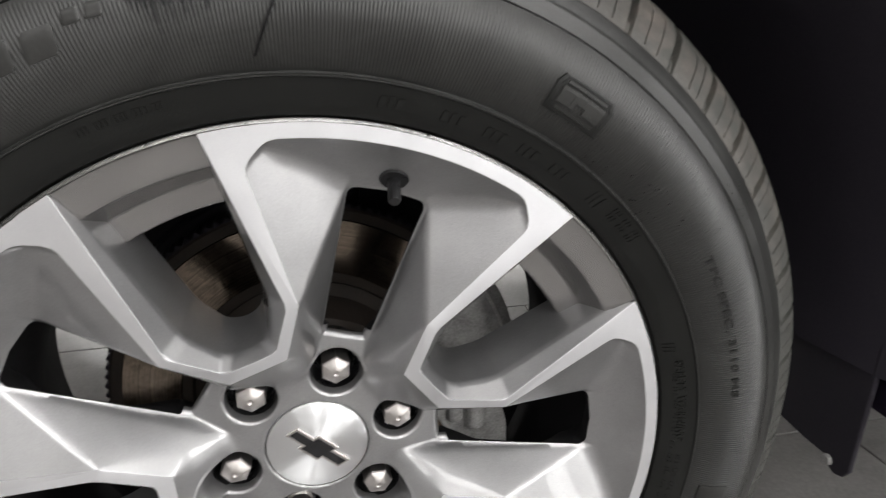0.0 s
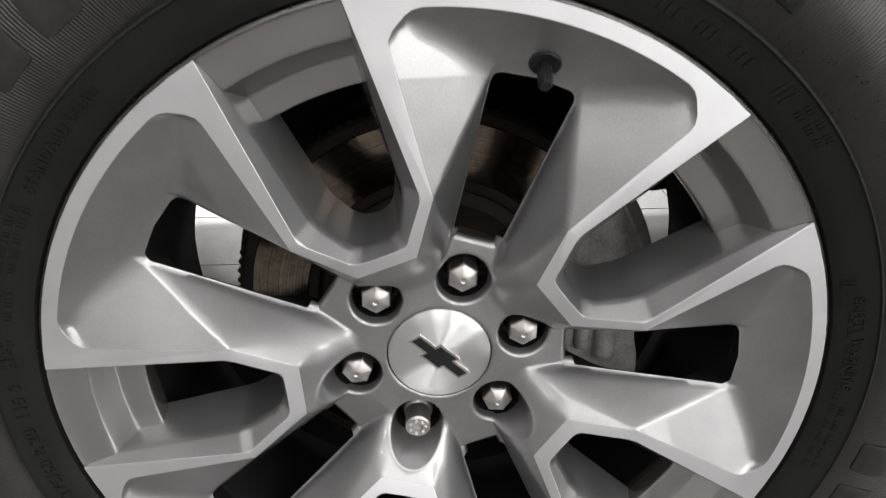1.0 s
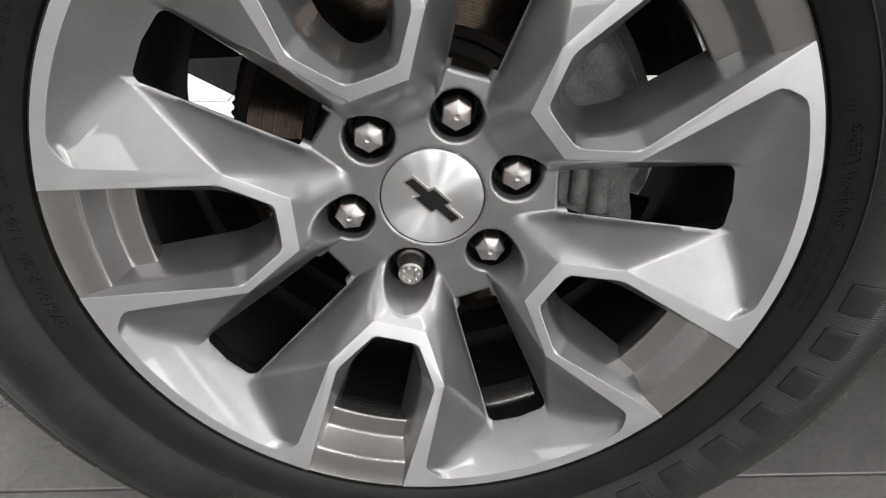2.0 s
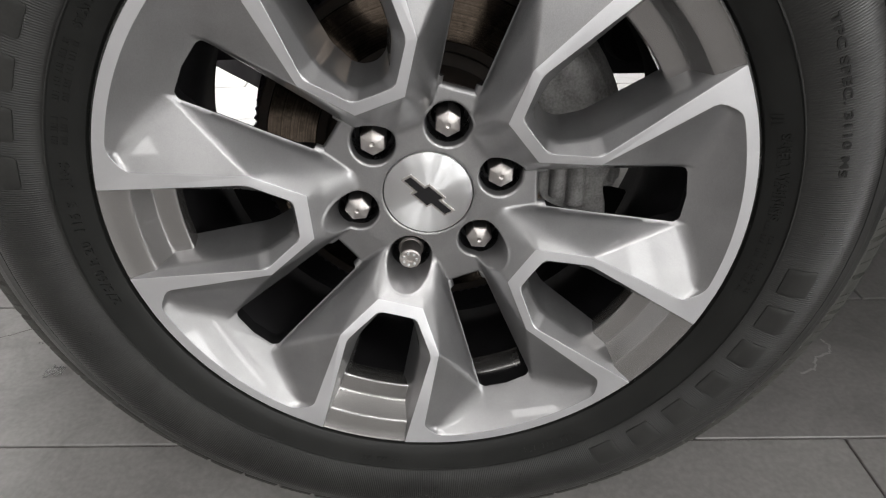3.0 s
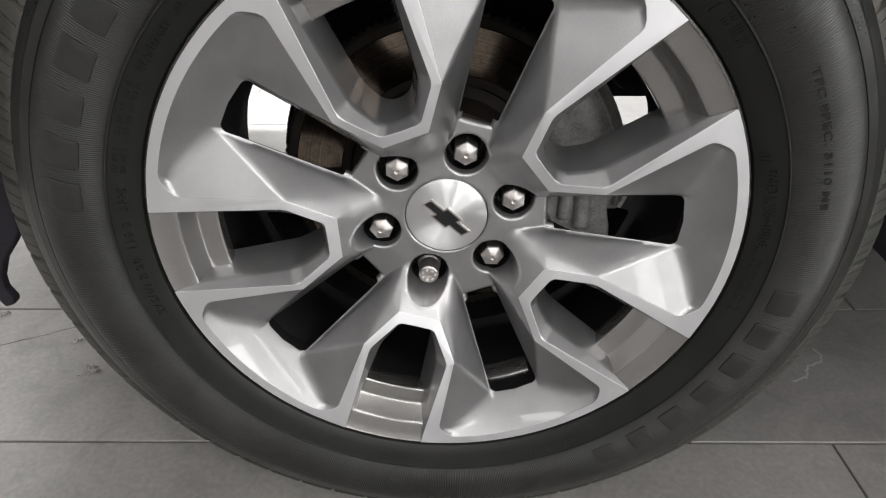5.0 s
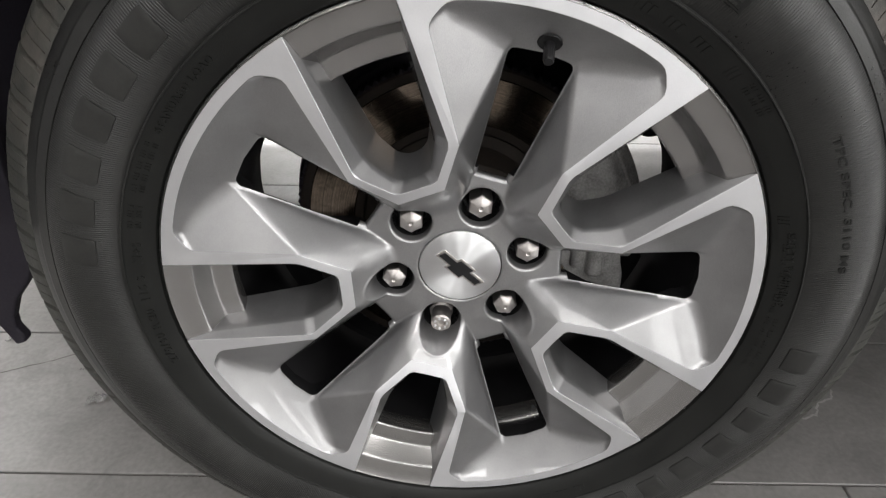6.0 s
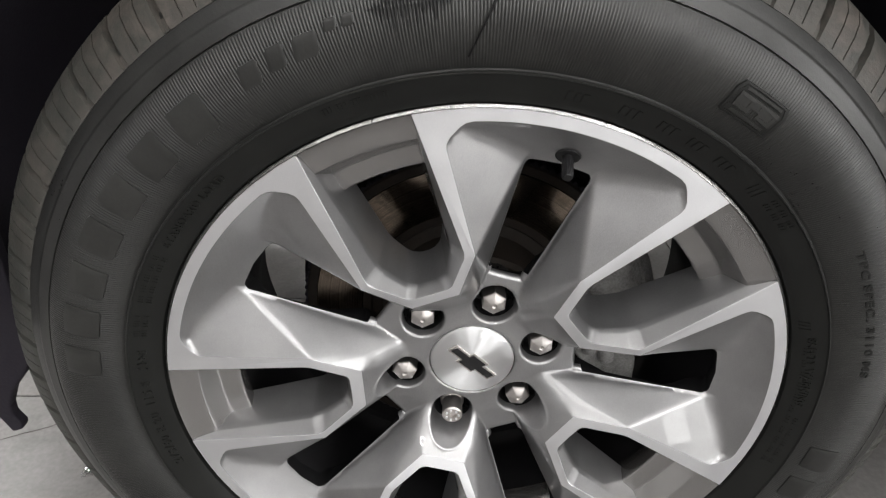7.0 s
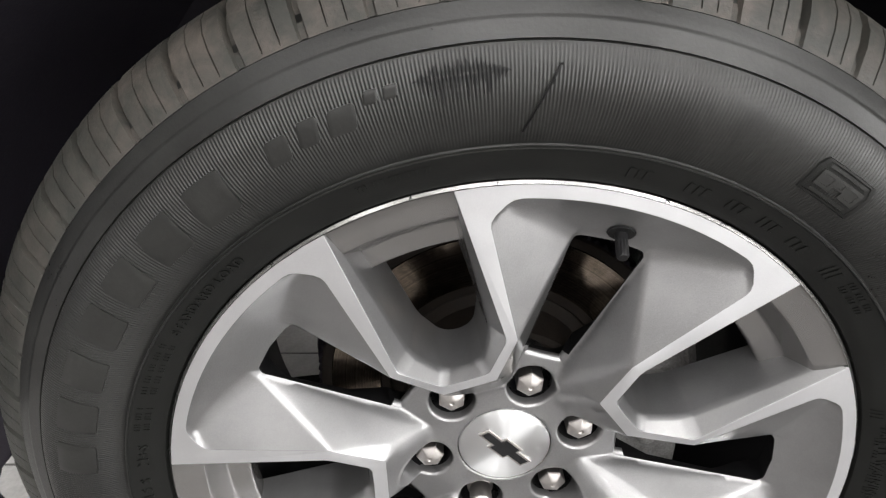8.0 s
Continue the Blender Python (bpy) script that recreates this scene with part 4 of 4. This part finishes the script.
# ---- brake ----
brake_disc = thing("brake_disc", "polished steel brake disc with brown rust streaks", "brake disc")
brake_disc.location = CENTRE
part("rotor", lathe([(0.108, 0.147), (0.1100, 0.1445), (0.1780, 0.1445), (0.1800, 0.146), (0.1800, 0.175), (0.108, 0.175)], 120, closed=True), RUST, brake_disc, "rust-brown unswept metal", smooth=30)
part("swept_face", lathe([(0.1185, 0.1446), (0.1195, 0.1438), (0.1685, 0.1438), (0.1695, 0.1446)], 160), ROTOR, brake_disc, "shiny swept friction ring", smooth=30)
bm = lathe([(0.1795, 0.146), (0.1835, 0.148), (0.1835, 0.171), (0.1795, 0.173)], 480)
for v in bm.verts:
    if round(math.degrees(math.atan2(v.co.z, v.co.x)) / 0.75) % 4 < 2:
        v.co.x, v.co.z = v.co.x * 0.985, v.co.z * 0.985
part("vane_edge", bm, BLACK_PLASTIC, brake_disc, "dark ribbed outer edge of the disc", smooth=None)
part("hat", lathe([(0.0, 0.1005), (0.088, 0.1005), (0.093, 0.104), (0.096, 0.145), (0.109, 0.150)], 96), RUST, brake_disc, "rust-brown disc hat", smooth=30)
# added plate, keeps light from the far side off the lower barrel
part("lower_light_block", lathe([(0.10, 0.176), (0.226, 0.176), (0.230, 0.172), (0.231, 0.178), (0.10, 0.184)], 60, start=186, end=345), BLACK_RECESS, brake_disc, "black shield plate behind the disc", smooth=30)
part("dust_shield", lathe([(0.07, 0.190), (0.186, 0.190), (0.190, 0.186), (0.192, 0.192), (0.07, 0.198)], 80, start=75, end=330), BLACK_PLASTIC, brake_disc, "black shield plate behind the disc", smooth=30)

caliper = thing("brake_caliper", "grey cast-iron brake caliper over the disc", "brake caliper")
caliper.location = CENTRE


def arc_block(r0, r1, a0, a1, y0, y1, steps=8, round_=0.004):
    bm = bmesh.new()
    cols = []
    for i in range(steps + 1):
        a = a0 + (a1 - a0) * i / steps
        cols.append([bm.verts.new(polar(r, a, y)) for r, y in ((r0, y0 + round_), (r0 + round_, y0), (r1 - round_ * 2, y0), (r1, y0 + round_ * 2), (r1, y1), (r0, y1))])
    for p, q in zip(cols, cols[1:]):
        for j in range(6):
            bm.faces.new((p[j], p[(j + 1) % 6], q[(j + 1) % 6], q[j]))
    bm.faces.new(cols[0])
    bm.faces.new(cols[-1][::-1])
    bmesh.ops.recalc_face_normals(bm, faces=bm.faces)
    return bm


edge_bevel(part("body", arc_block(0.118, 0.192, -2, 40, 0.108, 0.142, steps=14, round_=0.009), CAST, caliper), 0.006, segments=4)
edge_bevel(part("bridge", arc_block(0.182, 0.1985, -6, 41, 0.116, 0.200, steps=14, round_=0.006), CAST, caliper), 0.004)
carrier = [(0.110, 0.014), (0.184, 0.014), (0.1805, 0.001), (0.1765, -0.008), (0.1755, -0.015), (0.177, -0.025), (0.1805, -0.038), (0.1815, -0.048), (0.182, -0.080), (0.156, -0.074), (0.139, -0.062), (0.122, -0.044), (0.108, -0.020)]
arm = part("bracket_arm", prism(carrier, 0.102, 0.150), CAST, caliper, "pale cast mounting bracket", smooth=None)
edge_bevel(arm, 0.003)
edge_bevel(part("lug", prism([(0.165, 0.014), (0.1985, 0.014), (0.1960, -0.002), (0.1918, -0.027), (0.165, -0.027)], 0.120, 0.150), CAST, caliper, "rough cast lug behind the bracket", smooth=None), 0.003)
for x, r, z0 in ((0.128, 0.0075, -0.027), (0.1475, 0.0095, -0.036)):
    bm = bmesh.new()
    bmesh.ops.create_cone(bm, cap_ends=True, segments=20, radius1=r, radius2=r, depth=0.014 - z0, matrix=Matrix.Translation((x, 0.102, (0.014 + z0) / 2)))
    edge_bevel(part("rib", bm, CAST, arm, smooth=40), 0.002)
edge_bevel(part("pad", arc_block(0.120, 0.176, 2, 38, 0.1385, 0.1435), DARK_METAL, caliper, "dark brake pad edge"), 0.001)

knuckle = thing("steering_knuckle", "dark cast suspension knuckle behind the disc", "suspension")
knuckle.location = CENTRE
edge_bevel(part("upright", arc_block(0.0, 0.115, 0, 359, 0.20, 0.30, steps=24), BLACK_PLASTIC, knuckle), 0.004)
bm = bmesh.new()
box(bm, -0.06, 0.06, 0.24, 0.32, -0.16, 0.24)
edge_bevel(part("arm", bm, BLACK_PLASTIC, knuckle, smooth=None), 0.012)
bm = bmesh.new()
bmesh.ops.create_cone(bm, cap_ends=True, segments=20, radius1=0.045, radius2=0.045, depth=1.1, matrix=Matrix.Translation((0, 0.86, 0.0)) @ pose(0, 0, 0, 90))
part("axle_shaft", bm, BLACK_PLASTIC, knuckle)
bm = lathe([(0.0, -0.030), (0.016, -0.028), (0.027, -0.018), (0.031, 0.0), (0.027, 0.016), (0.020, 0.022), (0.020, 0.060), (0.0, 0.062)], 28)
bm.transform(Matrix.Translation((0.224, 0.250, 0.098)))
part("ball_joint", bm, BLACK_PLASTIC, knuckle, "black rubber ball joint boot")

# ---- the car round the wheel ----
car = thing("car", "dark-painted car with black plastic wheel arch liner", "car")
part("wheel_arch_liner", lathe([(0.552, -0.036), (0.535, -0.02), (0.515, 0.02), (0.50, 0.10), (0.50, 0.36), (0.46, 0.42), (0.0, 0.43)], 60, start=-2, end=182), BLACK_PLASTIC, car, "black moulded arch liner").location = (0, 0, 0.43)
arch = [polar(0.545, 188 - 196 * i / 40, 0) for i in range(41)]
half = [(p.x, p.z + 0.43) for p in arch]
pts = [(-1.0, 0.52), (half[0][0] - 0.03, 0.52)] + [p for p in half if p[0] > 0 or p[1] > 0.50] + [(3.8, half[-1][1]), (3.8, 1.25), (-1.0, 1.25)]
part("fender", prism(pts, -0.055, -0.030), BODY, car, "dark gloss painted fender", smooth=None)
for name, x0, x1, y0, z0 in (("front_body", -1.0, -0.52, 0.005, 0.52), ("rear_body", 0.53, 3.8, 0.005, 0.37), ("underbody", -0.52, 0.53, 0.44, 0.60)):
    bm = bmesh.new()
    if name != "underbody":
        box(bm, x0, x1, y0, 0.50, z0, 1.12)
    box(bm, x0, x1, 0.502 if name != "underbody" else y0, 1.9, 0.52 if name != "underbody" else z0, 1.12)
    part(name, bm, BLACK_PLASTIC if name == "underbody" else BODY, car, smooth=None)
bm = bmesh.new()
box(bm, -1.0, 3.8, -0.028, 1.9, 1.122, 1.248)
edge_bevel(part("hood", bm, BODY, car, "dark gloss painted hood", smooth=None), 0.03, segments=4)
# added cover, blocks the bright floor beyond from showing through the wheel
part("gap_cover", prism([(0.12, 0.50), (0.12, 0.36), (0.215, 0.36), (0.245, 0.396), (0.37, 0.396), (0.37, 0.50)], 0.424, 0.436), BLACK_PLASTIC, car, smooth=None)
flap = [(0.020, 0.60), (0.020, 0.300), (0.026, 0.290), (0.036, 0.2865), (0.046, 0.291), (0.052, 0.299), (0.080, 0.2985), (0.140, 0.303), (0.220, 0.306), (0.300, 0.320), (0.300, 0.60)]
bm = prism(flap, 0.0, 0.006)
bm.transform(Matrix.Translation((0.520, 0, 0)) @ pose(0, 0, 0, 0, 0, 90))
edge_bevel(part("mud_flap", bm, BLACK_PLASTIC, car, "short black mud flap behind the wheel", smooth=None), 0.002)
bm = lathe([(0.0, -0.004), (0.005, -0.004), (0.006, 0.0)], 16)
bm.transform(Matrix.Translation((0.511, 0.043, 0.300)) @ pose(0, 0, 0, 0, 0, -90))
part("flap_clip", bm, CAST, car, "small grey push clip")

bm = bmesh.new()
box(bm, -0.36, 0.36, -0.012, 0.012, 0.16, 0.53)
bm.transform(pose(-0.600, 1.295, 0, 0, 0, 130.2))
edge_bevel(part("front_valance", bm, BLACK_PLASTIC, car, "black valance across the far front corner", smooth=None), 0.004)
hook = [(-0.460, 0.56), (-0.470, 0.42), (-0.480, 0.350), (-0.492, 0.332), (-0.512, 0.309), (-0.525, 0.283), (-0.527, 0.268), (-0.521, 0.254), (-0.523, 0.246), (-0.536, 0.2415), (-0.542, 0.259), (-0.548, 0.275), (-0.600, 0.340), (-0.640, 0.42), (-0.640, 0.56)]
edge_bevel(part("front_lip", prism(hook, 0.098, 0.112), BLACK_PLASTIC, car, "hooked black lower lip of the arch", smooth=None), 0.003)


# ---- floor tiles ----
TILE_W, TILE_D, GAP = 0.60, 0.3055, 0.003
LAID = Matrix.Rotation(0.0049, 4, "Z")  # the tiles lie slightly turned to the car


def tile_mesh(w, d):
    bm = bmesh.new()
    c = 0.0012
    low = [bm.verts.new((x, y, -0.006)) for x, y in ((0, 0), (w, 0), (w, d), (0, d))]
    mid = [bm.verts.new((x, y, -c)) for x, y in ((0, 0), (w, 0), (w, d), (0, d))]
    top = [bm.verts.new((x, y, 0.0)) for x, y in ((c, c), (w - c, c), (w - c, d - c), (c, d - c))]
    bm.faces.new(top)
    for a, b in ((low, mid), (mid, top)):
        for i in range(4):
            bm.faces.new((a[i], a[(i + 1) % 4], b[(i + 1) % 4], b[i]))
    return finish(bm, "floor_tile", TILE)


TILE_MESH = tile_mesh(TILE_W - GAP, TILE_D - GAP)
for row in range(-9, 14):
    y = 0.103 + TILE_D * row
    shift = 0.547 - 0.2 * (row + 1)
    for col in range(-12, 12):
        x = shift % TILE_W + TILE_W * col
        if -3.6 < x + 0.3 < 3.6:
            tile = new("floor_tile", TILE_MESH)
            tile.parent, tile.matrix_basis = floor, LAID @ Matrix.Translation((x + GAP / 2, y + GAP / 2, 0))

far = bmesh.new()
for row in range(-17, 26):
    for col in range(-10, 9):
        x, y = (0.547 - 0.2 * (row + 1)) % TILE_W + TILE_W * col, 0.103 + TILE_D * row
        x0, x1, y0, y1 = max(x, -5.0), min(x + TILE_W, 5.0), max(y, -5.0), min(y + TILE_D, 8.0)
        if x1 - x0 > 0.01 and y1 - y0 > 0.01 and not (-9 <= row < 14 and -3.6 < x + 0.3 < 3.6):
            box(far, x0 + GAP / 2, x1 - GAP / 2, y0 + GAP / 2, y1 - GAP / 2, -0.006, 0.0)
far.transform(LAID)
tagged(part("far_tiles", far, TILE, floor, smooth=None), kind="stuff")


# ---- marks and litter on the floor ----
def stroke(name, path, width, mat, label, height=0.0004):
    """A thin uneven line lying on the tiles."""
    rnd = random.Random(len(path) * 7)
    fine = []
    for (x0, y0), (x1, y1) in zip(path, path[1:]):
        for i in range(6):
            fine.append(Vector((x0 + (x1 - x0) * i / 6 + rnd.uniform(-1, 1) * width * 0.7, y0 + (y1 - y0) * i / 6 + rnd.uniform(-1, 1) * width * 0.7, height)))
    fine.append(Vector((*path[-1], height)))
    bm = bmesh.new()
    pairs = []
    for i, p in enumerate(fine):
        d = (fine[min(i + 1, len(fine) - 1)] - fine[max(i - 1, 0)]).normalized()
        side = Vector((-d.y, d.x, 0)) * width * rnd.uniform(0.3, 0.6)
        pairs.append((bm.verts.new(p - side), bm.verts.new(p + Vector((0, 0, height * 0.4))), bm.verts.new(p + side)))
    for a, b in zip(pairs, pairs[1:]):
        bm.faces.new((a[0], a[1], b[1], b[0]))
        bm.faces.new((a[1], a[2], b[2], b[1]))
    return part(name, bm, mat, floor, label, smooth=None)


stroke("scratch", [(-0.95, 0.262), (-0.86, 0.274), (-0.769, 0.300), (-0.713, 0.324), (-0.664, 0.350), (-0.610, 0.372)], 0.0022, GROUT, "thin dark scratch across the tile")
stroke("chalk_mark", [(0.618, 0.306), (0.622, 0.290), (0.614, 0.271), (0.588, 0.264), (0.580, 0.250), (0.572, 0.236), (0.547, 0.228)], 0.0034, CHALK, "pale wavy scuff on the tile")


def scrap(x, y, size, turn, seed):
    """A torn crumpled piece of clear film."""
    rnd = random.Random(seed)
    ob = thing("plastic_scrap", "torn crumpled scrap of clear plastic film lying on the tiles", "plastic scrap", "plastic scraps on the floor")
    ob.location = (x, y, 0.0005)
    bm = bmesh.new()
    grid = [[bm.verts.new(((i - 3 + rnd.uniform(-0.4, 0.4)) * size / 6, (j - 2 + rnd.uniform(-0.4, 0.4)) * size / 7, abs(rnd.gauss(0, 0.16)) * size)) for j in range(5)] for i in range(7)]
    for i in range(6):
        for j in range(4):
            if rnd.random() < 0.72:
                bm.faces.new((grid[i][j], grid[i + 1][j], grid[i + 1][j + 1], grid[i][j + 1]))
    bm.verts.ensure_lookup_table()
    for v in [v for v in bm.verts if not v.link_faces]:
        bm.verts.remove(v)
    low = min(v.co.z for v in bm.verts)
    for v in bm.verts:
        v.co.z -= low
    bm.transform(pose(0, 0, 0, 0, 0, turn))
    film = part("film", bm, FILM, ob, smooth=None)
    solid = film.modifiers.new("thickness", "SOLIDIFY")
    solid.thickness, solid.offset = 0.0004, 1.0


scrap(-0.578, 0.240, 0.030, 25, 3)
scrap(-0.632, 0.314, 0.016, 70, 8)
scrap(-0.803, 0.386, 0.022, 50, 11)
